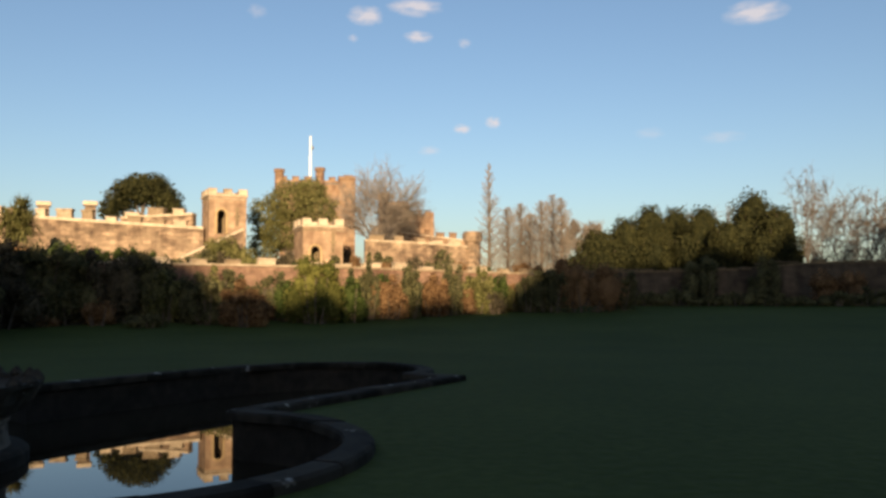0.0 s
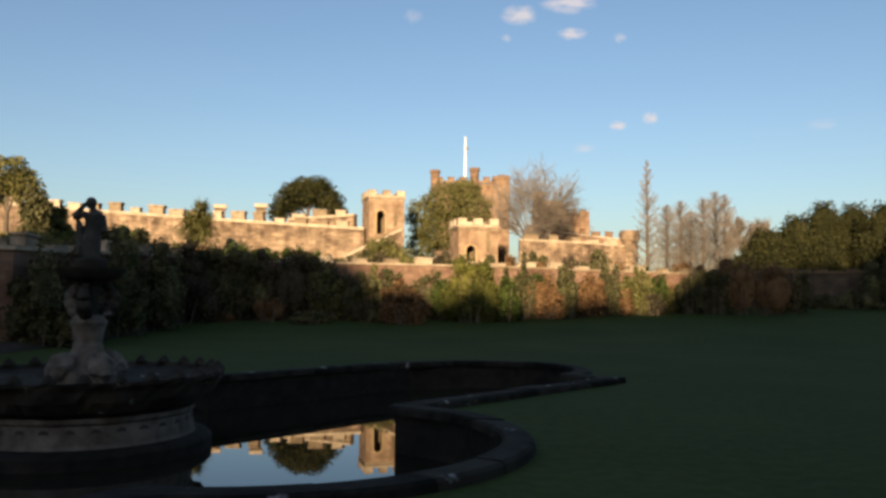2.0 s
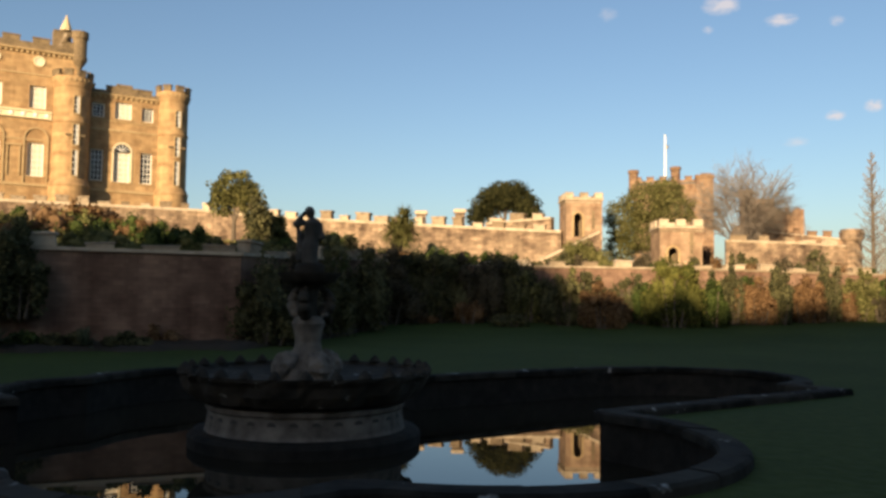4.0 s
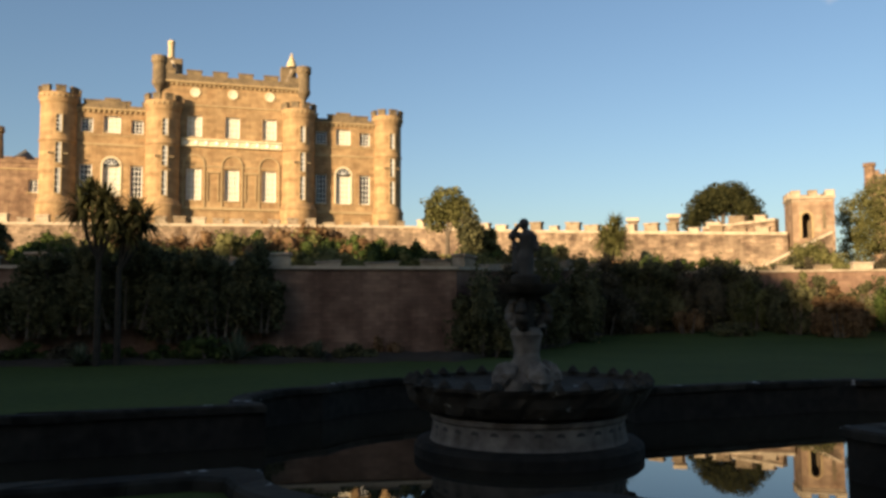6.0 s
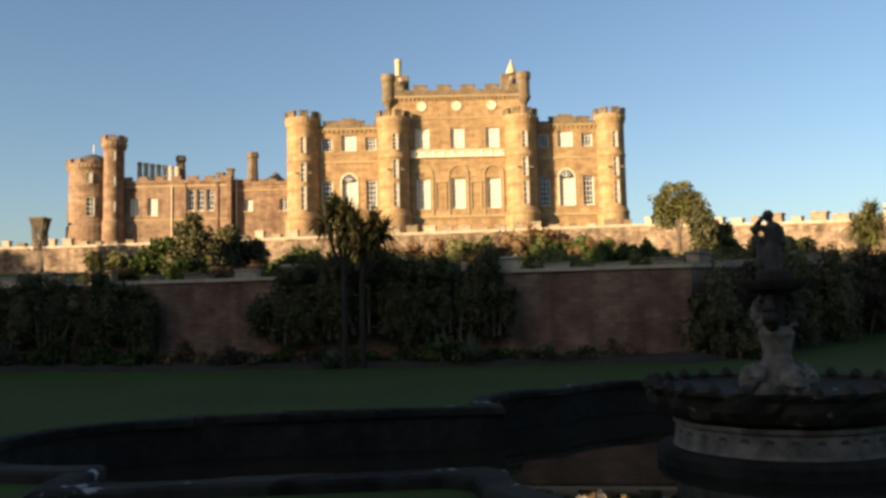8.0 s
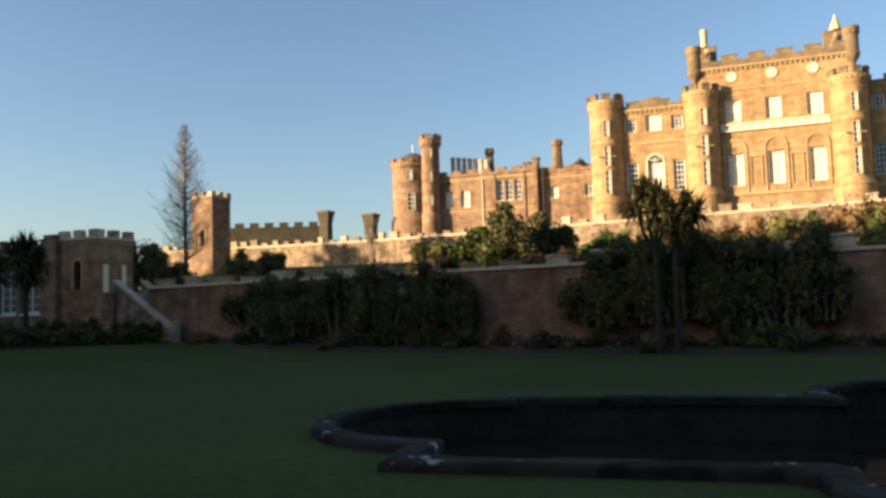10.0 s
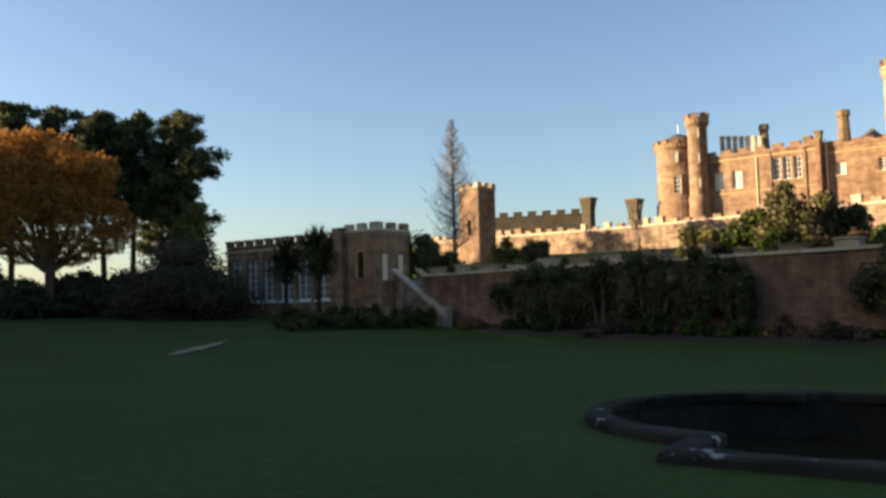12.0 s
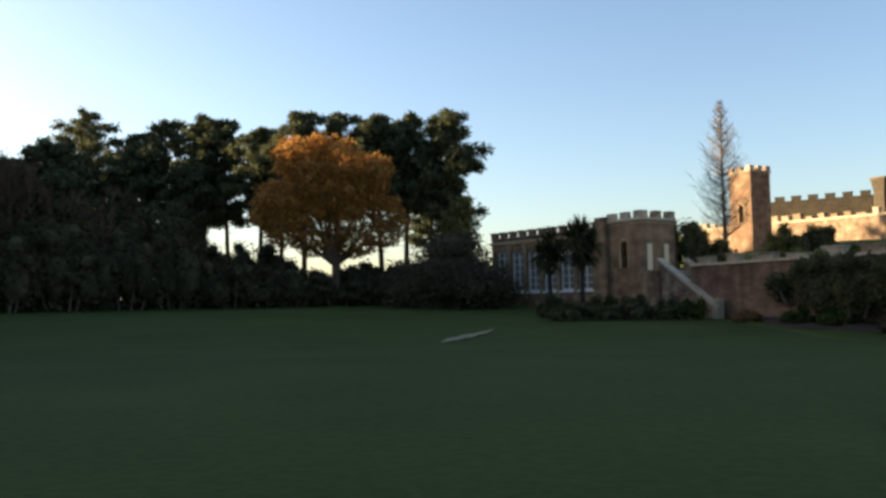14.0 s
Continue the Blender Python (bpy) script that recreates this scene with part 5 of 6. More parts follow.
def dome_tree(place, height, seed, label, mat, rx, low=0.34, limbs=34, thin=0.016, trunk=0.22):
    """A bare tree whose limbs fan out into a rounded crown of fine twigs."""
    t = empty("bare_tree", Matrix.Translation(place), label, "tree", "bare trees")
    rnd = random.Random(seed)
    v, f = [], []
    fork = Vector((rnd.uniform(-0.2, 0.2), rnd.uniform(-0.2, 0.2), height * 0.26))
    limb(v, f, Vector((0, 0, -0.3)), fork, trunk, trunk * 0.7, 8)
    soup("trunk", v, f, BARK, t)
    v, f = [], []
    mid, rz = height * (low + 1) / 2, height * (1 - low) / 2

    def shell(k):
        d = Vector((rnd.gauss(0, 1), rnd.gauss(0, 1), rnd.gauss(0.35, 0.8))).normalized()
        k *= rnd.uniform(0.9, 1.08)
        return Vector((d.x * rx * k, d.y * rx * k, mid + d.z * rz * k))

    for i in range(limbs):
        b = shell(0.7)
        a = fork.lerp(b, 0.45) + Vector((b.x * 0.06, b.y * 0.06, -height * 0.02))
        limb(v, f, fork, a, trunk * rnd.uniform(0.25, 0.4), trunk * 0.17, 5)
        limb(v, f, a, b, trunk * 0.17, thin * 1.4, 4)
        for j in range(13):
            p = a.lerp(b, rnd.uniform(0.1, 1.0))
            out = (b - Vector((0, 0, mid - rz * 0.4))).normalized() + Vector((rnd.gauss(0, 0.7), rnd.gauss(0, 0.7), rnd.gauss(0.1, 0.5)))
            q = p + out.normalized() * rx * rnd.uniform(0.2, 0.45)
            limb(v, f, p, q, thin * 1.5, thin * 0.8, 3)
            for k in range(9):
                c = p.lerp(q, rnd.uniform(0.2, 1.0))
                e = c + (out.normalized() + Vector((rnd.gauss(0, 0.8), rnd.gauss(0, 0.8), rnd.gauss(0.1, 0.6)))).normalized() * rx * rnd.uniform(0.08, 0.24)
                limb(v, f, c, e, thin * 0.75, thin * 0.35, 3)
    tagged(soup("branchwork", v, f, mat, t), kind="stuff")
    return t


def spire_tree(place, height, seed, label, mat, width=1.6, n=230, thin=0.018, full=1.6, foot=0.08):
    """A narrow bare tree: one leader with many short rising branches."""
    t = empty("bare_tree", Matrix.Translation(place), label, "tree", "bare trees")
    rnd = random.Random(seed)
    v, f = [], []
    limb(v, f, Vector((0, 0, -0.2)), Vector((0.05, 0, height * 0.5)), 0.2, 0.11, 7)
    limb(v, f, Vector((0.05, 0, height * 0.5)), Vector((0, 0, height)), 0.11, 0.015, 7)
    soup("trunk", v, f, BARK, t)
    v, f = [], []
    for i in range(n):
        h = height * (foot + (0.98 - foot) * (i + rnd.random()) / n)
        reach = width * (1.0 - (h / height) ** full) * rnd.uniform(0.5, 1.1) + 0.12
        a = rnd.uniform(0, 2 * math.pi)
        p = Vector((0.03, 0, h))
        q = p + Vector((math.cos(a) * reach * 0.6, math.sin(a) * reach * 0.6, reach * 0.35))
        e = q + Vector((math.cos(a + 0.2) * reach * 0.4, math.sin(a + 0.2) * reach * 0.4, reach * 0.45))
        limb(v, f, p, q, thin * 1.5, thin, 3)
        limb(v, f, q, e, thin, thin * 0.5, 3)
        for k in range(3):
            s = p + (e - p) * rnd.uniform(0.3, 0.95)
            limb(v, f, s, s + Vector((rnd.uniform(-1, 1), rnd.uniform(-1, 1), rnd.uniform(0.1, 1.0))).normalized() * reach * 0.35, thin * 0.7, thin * 0.35, 3)
    tagged(soup("branchwork", v, f, mat, t), kind="stuff")
    return t


def leaf_tree(place, height, crown, mat, seed, label, leaves=9000, size=0.28, trunk=0.25, core=0.6, bark=None, name="tree", group=""):
    """A trunk with limbs into a crown of leaf masses: crown rows (x, y, z, rx, ry, rz) from the tree's foot."""
    t = empty(name, Matrix.Translation(place), label, "tree", group)
    v, f = [], []
    mean = sum((Vector(c[:3]) for c in crown), Vector()) / len(crown)
    fork = Vector((mean.x * 0.4, mean.y * 0.4, max(0.6, min(c[2] - c[5] for c in crown) * 0.85)))
    limb(v, f, Vector((0, 0, -0.3)), fork, trunk * 1.25, trunk * 0.85, 9)
    soup("trunk", v, f, bark or BARK, t)
    v, f = [], []
    for c in crown:
        mid = fork.lerp(Vector(c[:3]), 0.5) + Vector((0, 0, 0.2))
        limb(v, f, fork, mid, trunk * 0.6, trunk * 0.4, 6)
        limb(v, f, mid, Vector(c[:3]), trunk * 0.4, trunk * 0.15, 5)
        for j in range(5):
            a = seed + j * 1.9 + c[0]
            limb(v, f, mid.lerp(Vector(c[:3]), 0.6), Vector(c[:3]) + Vector((math.cos(a) * c[3] * 0.8, math.sin(a) * c[4] * 0.8, math.sin(a * 1.7) * c[5] * 0.7)), trunk * 0.18, 0.015, 4)
    tagged(soup("limb_work", v, f, bark or BARK, t), kind="stuff")
    leaf_mesh("crown", crown, leaves, size, mat, seed, t, core=core)
    return t


def shrub(place, w, d, h, mat, seed, label, leaves=1500, size=0.16, lumps=5, name="shrub", group="", core=0.8, turn=0.0):
    """A rounded bush of several leaf masses, from the ground up."""
    rnd = random.Random(seed)
    t = empty(name, Matrix.Translation(place) @ pose(0, 0, 0, 0, 0, turn), label, "shrub", group)
    blobs = []
    for i in range(lumps):
        x = (i + 0.5) / lumps - 0.5 + rnd.uniform(-0.1, 0.1)
        hh = h * rnd.uniform(0.55, 0.92) * (1.0 - 0.5 * abs(x))
        r = w / (lumps ** 0.55) * 0.45
        blobs.append((x * w * 0.8, rnd.uniform(-0.2, 0.2) * d, hh * 0.46, r * rnd.uniform(0.85, 1.25), d * rnd.uniform(0.38, 0.5), hh * 0.52))
        for j in range(2):
            q = rnd.uniform(0.42, 0.62)
            z = hh * rnd.uniform(0.6, 1.0)
            blobs.append((x * w * 0.8 + rnd.uniform(-0.5, 0.5) * r, rnd.uniform(-0.35, 0.2) * d, z, r * q * 1.1, d * 0.5 * q, min(r, hh * 0.5) * q))
    top = max(b[2] + b[5] for b in blobs)
    blobs = [(b[0], b[1], b[2] * h / top, b[3], b[4], b[5] * h / top) for b in blobs]
    v, f = [], []
    for b in blobs:
        limb(v, f, Vector((b[0] * 0.5, b[1], -0.15)), Vector(b[:3]), 0.05, 0.02, 5)
    tagged(soup("stem", v, f, BARK, t), kind="stuff")
    leaf_mesh("foliage", blobs, int(leaves * 1.9), size * 0.8, mat, seed, t, core=core * 0.82, shell=0.5)
    return t


def cordyline(place, heads, seed, label, blades=130, blade=0.9, stem=0.11, leaf=None):
    """A cabbage palm: bare stems with round heads of strap leaves; heads: (x, y, z)."""
    t = empty("cabbage_palm", Matrix.Translation(place), label, "palm", "cabbage palms")
    rnd = random.Random(seed)
    low = min(h[2] for h in heads)
    fork = Vector((0, 0, low * 0.72))
    v, f = [], []
    limb(v, f, Vector((0, 0, -0.2)), fork, stem * 1.4, stem, 8)
    soup("trunk", v, f, PALM_BARK, t)
    for h in heads:
        v, f = [], []
        hv = Vector(h)
        mid = fork.lerp(hv, 0.5) + Vector((h[0] * 0.15, h[1] * 0.15, -0.1))
        limb(v, f, fork, mid, stem * 0.9, stem * 0.75, 7)
        limb(v, f, mid, hv, stem * 0.75, stem * 0.65, 7)
        soup("stem", v, f, PALM_BARK, t)
        v, f = [], []
        for i in range(blades):
            a = rnd.uniform(0, 2 * math.pi)
            e = rnd.uniform(-0.9, 1.35)
            ln = blade * rnd.uniform(0.75, 1.1)
            out = Vector((math.cos(a) * math.cos(e), math.sin(a) * math.cos(e), math.sin(e)))
            side = out.cross(Vector((0, 0, 1))).normalized() * 0.035
            p, k = hv + out * 0.05, len(v)
            m = p + out * ln * 0.55
            tip = p + out * ln + Vector((0, 0, -0.28 * ln * math.cos(e)))
            v += [p - side, p + side, m + side * 1.1, m - side * 1.1, tip]
            f += [(k, k + 1, k + 2, k + 3), (k + 3, k + 2, k + 4)]
        soup("leaf_head", v, f, leaf or L_PALM, t)
    return t


def pine(place, height, seed, label, width=3.6, bare=0.45, n=44, leaves=13000, size=0.18):
    """A Scots pine: tall bare trunk, flat tufted branches in the upper part."""
    t = empty("pine_tree", Matrix.Translation(place), label, "tree", "pine trees")
    rnd = random.Random(seed)
    v, f = [], []
    lean = Vector((rnd.uniform(-0.5, 0.5), rnd.uniform(-0.5, 0.5), 0))
    pts = [Vector((0, 0, -0.3)), lean * 0.5 + Vector((0, 0, height * 0.45)), lean + Vector((0, 0, height * 0.97))]
    limb(v, f, pts[0], pts[1], 0.28, 0.2, 8)
    limb(v, f, pts[1], pts[2], 0.2, 0.04, 8)
    soup("trunk", v, f, PINE_BARK, t)
    v, f, blobs = [], [], []
    for i in range(n):
        h = bare + (1.0 - bare) * (i + rnd.uniform(0, 0.8)) / n
        k = (h - bare) / (1.0 - bare)
        reach = width * 0.97 * math.sin(math.pi * (0.24 + 0.70 * k)) ** 0.6 * rnd.uniform(0.45, 1.05)
        a = i * 2.4 + rnd.uniform(-0.5, 0.5)
        p = pts[1].lerp(pts[2], (h - 0.45) / 0.52) if h > 0.45 else pts[0].lerp(pts[1], h / 0.45)
        q = p + Vector((math.cos(a) * reach, math.sin(a) * reach, reach * 0.22))
        limb(v, f, p, q, 0.06, 0.02, 4)
        for k in (0.4, 0.72, 1.0):
            c = p.lerp(q, k) + Vector((rnd.uniform(-0.3, 0.3), rnd.uniform(-0.3, 0.3), 0))
            s = 0.42 + 0.15 * reach
            blobs.append((c.x, c.y, c.z + 0.15, s * rnd.uniform(0.7, 1.25), s * rnd.uniform(0.7, 1.25), s * 0.74))
    blobs.append((pts[2].x, pts[2].y, height * 0.99, 0.55, 0.55, 0.75))
    for i in range(7):
        h = rnd.uniform(0.2, bare)
        p = pts[0].lerp(pts[1], h / 0.45)
        a = rnd.uniform(0, 6.28)
        limb(v, f, p, p + Vector((math.cos(a) * 1.4, math.sin(a) * 1.4, rnd.uniform(-0.2, 0.4))), 0.035, 0.01, 4)
    tagged(soup("branchwork", v, f, PINE_BARK, t), kind="stuff")
    leaf_mesh("needle_foliage", blobs, leaves, size, L_PINE, seed, t, core=0.4, shell=0.75, flat=0.2, long=2.6)
    return t


def at(az, d):
    """A place on the ground at a bearing and a distance."""
    p = pol(az, d)
    return Vector((p.x, p.y, land(p.x, p.y)))


# woods at the lawn's end
pines = [(111.6, 69, 16.2, 3.3), (114.6, 73, 16.8, 3.4), (116.2, 71, 16.4, 3.1), (119.3, 76, 17.6, 3.7), (121.6, 74, 17.2, 3.6), (124.6, 80, 17.0, 3.4), (126.6, 86, 18.9, 3.6), (128.2, 88, 19.6, 3.6), (130.6, 92, 20.0, 4.2), (132.4, 94, 18.8, 3.8), (135.4, 98, 21.6, 5.0), (137.6, 74, 14.0, 3.4)]
for i, (az, d, h, w) in enumerate(pines):
    p = at(az, d)
    pine(p, h * 1.04 - 1.9, 20 + i, "tall dark pine with a bare trunk", w, 0.40 + 0.1 * ((i * 7) % 3) / 2, 44)
for i, (az, d, h, w) in enumerate(((113.0, 92, 17.0, 3.6), (123.2, 84, 17.0, 3.2), (129.4, 84, 15.5, 3.0), (133.6, 90, 17.5, 3.8), (136.6, 92, 17.5, 4.0), (139.2, 86, 15.5, 4.2), (141.0, 90, 16.5, 4.4), (138.0, 96, 16, 4.4))):
    pine(at(az, d), h - 2.6, 820 + i, "tall dark pine with a bare trunk", w, 0.32 + 0.1 * ((i * 5) % 3) / 2, 40)
oak = at(119.4, 63)
leaf_tree(oak, 12, [(c[0] * 0.80, c[1] * 0.80, c[2] * 0.97 + 0.3, c[3] * 0.74, c[4] * 0.74, c[5] * 0.82) for c in [(0.0, 0.0, 8.2, 3.2, 3.0, 2.0), (2.2, -2.0, 7.0, 2.2, 2.2, 1.6), (-2.6, 1.5, 8.4, 2.8, 2.6, 2.4), (1.6, -1.5, 9.6, 3.2, 3.0, 2.6), (4.2, -3.6, 7.7, 2.3, 2.4, 2.0), (0.2, 0.4, 10.8, 2.8, 2.8, 2.1), (-4.0, 3.4, 7.0, 2.0, 2.0, 1.7), (-0.8, 0.6, 6.2, 2.6, 2.4, 1.6), (2.6, -2.8, 11.0, 2.3, 2.3, 1.9), (-2.4, 2.8, 10.2, 2.1, 2.1, 1.7), (3.9, -3.4, 5.3, 1.9, 1.9, 1.4), (-3.4, 3.2, 5.2, 1.9, 1.9, 1.4), (-4.6, 4.4, 6.0, 1.3, 1.3, 1.1), (5.2, -4.6, 6.4, 1.3, 1.3, 1.2), (1.2, -1.0, 12.2, 1.4, 1.4, 0.9), (0.6, -2.0, 4.6, 2.2, 2.2, 1.3), (-1.6, 1.2, 4.4, 2.2, 2.2, 1.3)]], L_ORANGE, 7, "broad oak with copper autumn leaves", 46000, 0.13, 0.3, 0.0, PINE_BARK)
dome = empty("bush", Matrix.Translation(at(111.5, 56)), "large dull brown-green domed bush", "shrub")
leaf_mesh("foliage", [(0, 0, 2.0, 3.6, 3.6, 2.6), (1.2, 1.8, 1.4, 2.6, 2.6, 2.0), (-0.6, -2.6, 1.2, 2.8, 2.8, 2.0), (0.6, 2.6, 1.0, 2.4, 2.4, 1.7), (0.2, 0.2, 3.9, 2.2, 2.2, 1.3)], 16000, 0.13, L_BROWN, 31, dome, core=0.7)
v, f = [], []
for i in range(9):
    limb(v, f, Vector((0.3 * math.cos(i * 2.4), 0.3 * math.sin(i * 2.4), -0.2)), Vector((1.9 * math.cos(i * 2.4), 1.9 * math.sin(i * 2.4), 2.2)), 0.09, 0.03, 5)
tagged(soup("stem", v, f, BARK, dome), kind="stuff")
leaf_tree(at(110.9, 61), 8, [(0, 0, 5.6, 1.5, 1.5, 1.5), (0.5, 0.4, 7.0, 0.9, 0.9, 0.9)], L_OLIVE, 33, "small olive-brown tree behind dark bush", 2200, 0.2, 0.14)
for i in range(26):
    az = 112.5 + i * 1.15
    tall = 2.6 + 1.3 * ((i * 5) % 4) / 3 + (0.9 if az > 127 else 0) + (0.6 if az > 134 else 0)
    shrub(at(az, 62 + 3 * (i % 3)), 6.0, 3.4, (tall + (0.8 if az > 124 else 0)) if az > 121.5 else 2.3 + 0.35 * (i % 3), L_WOOD_SHADE, 40 + i, "dark shaded undergrowth below the pines", 1500, 0.2, 4, group="woodland undergrowth", turn=az)
for i in range(9):
    az = 125 + i * 1.3
    leaf_tree(at(az + 5, 70 + 3 * (i % 2)), 8, [(0, 0, 5.2, 1.9, 1.9, 2.4), (1.2, 0.3, 4.0, 1.5, 1.5, 1.9), (-1.1, -0.3, 4.2, 1.5, 1.5, 2.0)], (L_WOOD_SHADE, L_DARK, L_WOOD_SHADE)[i % 3], 860 + i, "dark understorey tree in the wood", 2200, 0.22, 0.14, 0.6, group="understorey trees")
for i, (az, d, h) in enumerate(((138.2, 70, 11.5), (140.6, 69, 11.5), (142.5, 72, 12.0), (133.8, 70, 9.5), (139.4, 75, 12.0), (137.0, 68, 9.0))):
    bare_tree(at(az, d), h, 70 + i, "bare brown tree at the wood's edge", PINE_BARK, 0.5, 0.12, 5, 3, 0.18, 0.025)
# unseen trees behind the viewpoint, with heights set to shade the garden
belt = []
rb = random.Random(9)
for i in range(44):
    az = 144 + i * 3.0
    hh = 16.0 + 5.0 * smooth((az - 158) / 10) + 2.2 * (smooth((az - 160) / 3.5) - smooth((az - 170) / 4)) + 7.0 * smooth((az - 187) / 6) + rb.uniform(-0.8, 0.8)
    for k in range(3):
        for d0 in (64, 72) if az > 150 else (78, 86):
            p = pol(az + rb.uniform(-1, 1), d0 + rb.uniform(-2, 2))
            belt.append((p.x, p.y, 2.0 + hh * (0.2 + 0.3 * k), 3.4, 3.4, hh * 0.22))
for i in range(30):
    for k in range(3):
        p = pol(142.6 + i * 1.0 + rb.uniform(-0.3, 0.3), 96 + rb.uniform(-3, 3))
        belt.append((p.x, p.y, 2.0 + 19.5 * (0.2 + 0.3 * k), 3.0, 3.0, 4.6))
for i in range(26):
    for k in range(3):
        p = pol(142.5 + i * 0.62, 78 + rb.uniform(-2, 2))
        belt.append((p.x, p.y, 4.0 + 5.0 * k, 2.6, 2.6, 3.3))
wood = leaf_mesh("woodland", belt, 26000, 0.6, L_DARK, 5, None, core=0.95)
tagged(wood, "unseen woodland belt placed to shade the garden", "woodland", kind="stuff")

# beyond the boundary wall
for i, (az, d, h, w, mat) in enumerate(((-10.6, 70, 6.0, 4.2, L_HOLLY), (-12.4, 73, 7.3, 4.0, L_HOLLY), (-14.0, 74, 8.4, 4.0, L_HOLLY), (-15.7, 78, 8.6, 4.4, L_HOLLY), (-17.4, 75, 8.3, 4.4, L_HOLLY), (-18.8, 72, 6.6, 3.0, L_HOLLY), (-20.5, 76, 9.6, 5.2, L_HOLLY), (-22.0, 74, 8.0, 4.2, L_HOLLY))):
    leaf_tree(at(az, d), h, [(0, 0, h * 0.52, w * 0.46, w * 0.46, h * 0.42), (w * 0.22, 0.3, h * 0.42, w * 0.38, w * 0.38, h * 0.36), (-w * 0.24, -0.2, h * 0.44, w * 0.38, w * 0.38, h * 0.36), (0.1, -0.5, h * 0.78, w * 0.3, w * 0.3, h * 0.22)], mat, 90 + i, "rounded evergreen tree behind the boundary wall", 13000, 0.14, 0.2, 0.78, group="boundary evergreens")
for i, (az, d, h) in enumerate(((-12.4, 90, 8.4), (-14.8, 95, 9.8), (-17.0, 92, 10.2), (-18.8, 96, 11.0), (-23.9, 80, 12.3), (-25.6, 84, 12.0), (-27.2, 80, 11.0), (-28.8, 84, 11.4), (-31.0, 82, 11.5), (-8.8, 90, 7.4), (-9.8, 94, 7.4), (-10.6, 92, 7.4), (-24.8, 90, 10.5), (-30, 76, 9), (-26.6, 96, 10.5), (-29.6, 95, 10.5), (-32.5, 90, 11.5), (-23.0, 94, 9.5), (-28.0, 74, 5.5), (-25.0, 73, 5.0))):
    if az > -11:
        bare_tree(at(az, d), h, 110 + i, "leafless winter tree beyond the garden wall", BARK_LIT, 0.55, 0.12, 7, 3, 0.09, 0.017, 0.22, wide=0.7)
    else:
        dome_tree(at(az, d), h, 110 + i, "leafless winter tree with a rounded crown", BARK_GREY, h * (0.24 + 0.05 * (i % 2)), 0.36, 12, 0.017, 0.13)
for i, (az, d, h, w) in enumerate(((-4.5, 84, 8.0, 1.6), (-5.4, 86, 8.6, 1.7), (-6.8, 82, 8.6, 1.7), (-7.6, 84, 9.4, 1.8), (-8.2, 80, 8.8, 1.3), (-6.0, 88, 7.6, 1.8))):
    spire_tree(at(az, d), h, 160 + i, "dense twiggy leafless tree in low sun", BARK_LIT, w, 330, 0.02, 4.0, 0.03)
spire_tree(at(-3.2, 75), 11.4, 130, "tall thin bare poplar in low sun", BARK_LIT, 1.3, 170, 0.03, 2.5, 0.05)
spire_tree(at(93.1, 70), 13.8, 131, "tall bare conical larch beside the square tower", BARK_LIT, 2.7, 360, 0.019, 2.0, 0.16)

# trees on the slope and the terrace
leaf_tree(at(20.1, 75), 6, [(0, 0, 3.9, 2.4, 2.2, 1.3), (-2.0, 0.2, 3.0, 1.5, 1.6, 1.2), (2.1, -0.1, 3.2, 1.4, 1.5, 1.2), (0.5, 0, 4.6, 1.9, 1.7, 0.9), (-1.1, 0, 4.3, 1.4, 1.5, 0.9), (2.6, 0.1, 2.4, 0.9, 1.0, 0.8), (-2.8, 0, 2.3, 0.9, 0.9, 0.8)], L_HOLLY, 140, "dark umbrella-shaped evergreen oak on the terrace", 8000, 0.16, 0.22, 0.6)
leaf_tree(at(10.4, 66), 7.5, [(0, 0, 6.1, 2.0, 2.0, 1.5), (-2.0, 0.4, 5.0, 1.5, 1.6, 1.5), (2.0, -0.2, 5.4, 1.6, 1.6, 1.5), (-0.8, 0, 3.6, 1.8, 1.8, 1.4), (-2.2, 0.5, 2.6, 1.3, 1.3, 1.2), (1.4, 0, 7.0, 1.3, 1.3, 0.9)], L_OLIVE, 141, "sunlit olive-green tree beside the garden towers", 26000, 0.10, 0.2, 0.0)
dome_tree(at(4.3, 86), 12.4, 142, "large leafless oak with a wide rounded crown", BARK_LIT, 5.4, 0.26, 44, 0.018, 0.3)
bare_tree(at(0.0, 90), 6.5, 143, "slim bare young tree", BARK_LIT, 0.35, 0.3, 4, 2, 0.08, 0.02)
leaf_tree(at(38.6, 45), 4.6, [(0, 0, 3.7, 1.2, 1.2, 0.9), (-0.7, 0, 3.0, 0.8, 0.8, 0.7), (0.8, 0, 3.2, 0.8, 0.8, 0.7)], L_OLIVE, 144, "small rounded sunlit tree on the slope", 4200, 0.12, 0.13, 0.25)
leaf_tree(at(37.0, 44), 3.4, [(0, 0, 2.1, 0.7, 0.7, 1.3)], L_DARK, 145, "dark narrow evergreen on the slope", 1400, 0.14, 0.1)
# sunlight on this palm is put into its olive leaf colour
cordyline(at(27.3, 50.5), [(0, 0, 3.1), (0.55, 0.1, 2.7), (-0.55, 0, 2.8), (0.1, 0.3, 3.5), (0.3, -0.3, 2.3), (-0.35, 0.2, 2.3)], 146, "sunlit cabbage palm above the hedge", 150, 1.05, leaf=L_OLIVE)
cordyline(at(61.4, 28.6), [(-0.32, -0.45, 5.0), (0.08, 0.1, 5.2), (-0.05, 0.12, 4.6), (0.2, 0.3, 4.8), (-0.2, -0.2, 5.4)], 148, "tall dark cabbage palm with tufted heads", 110, 0.86, 0.085)
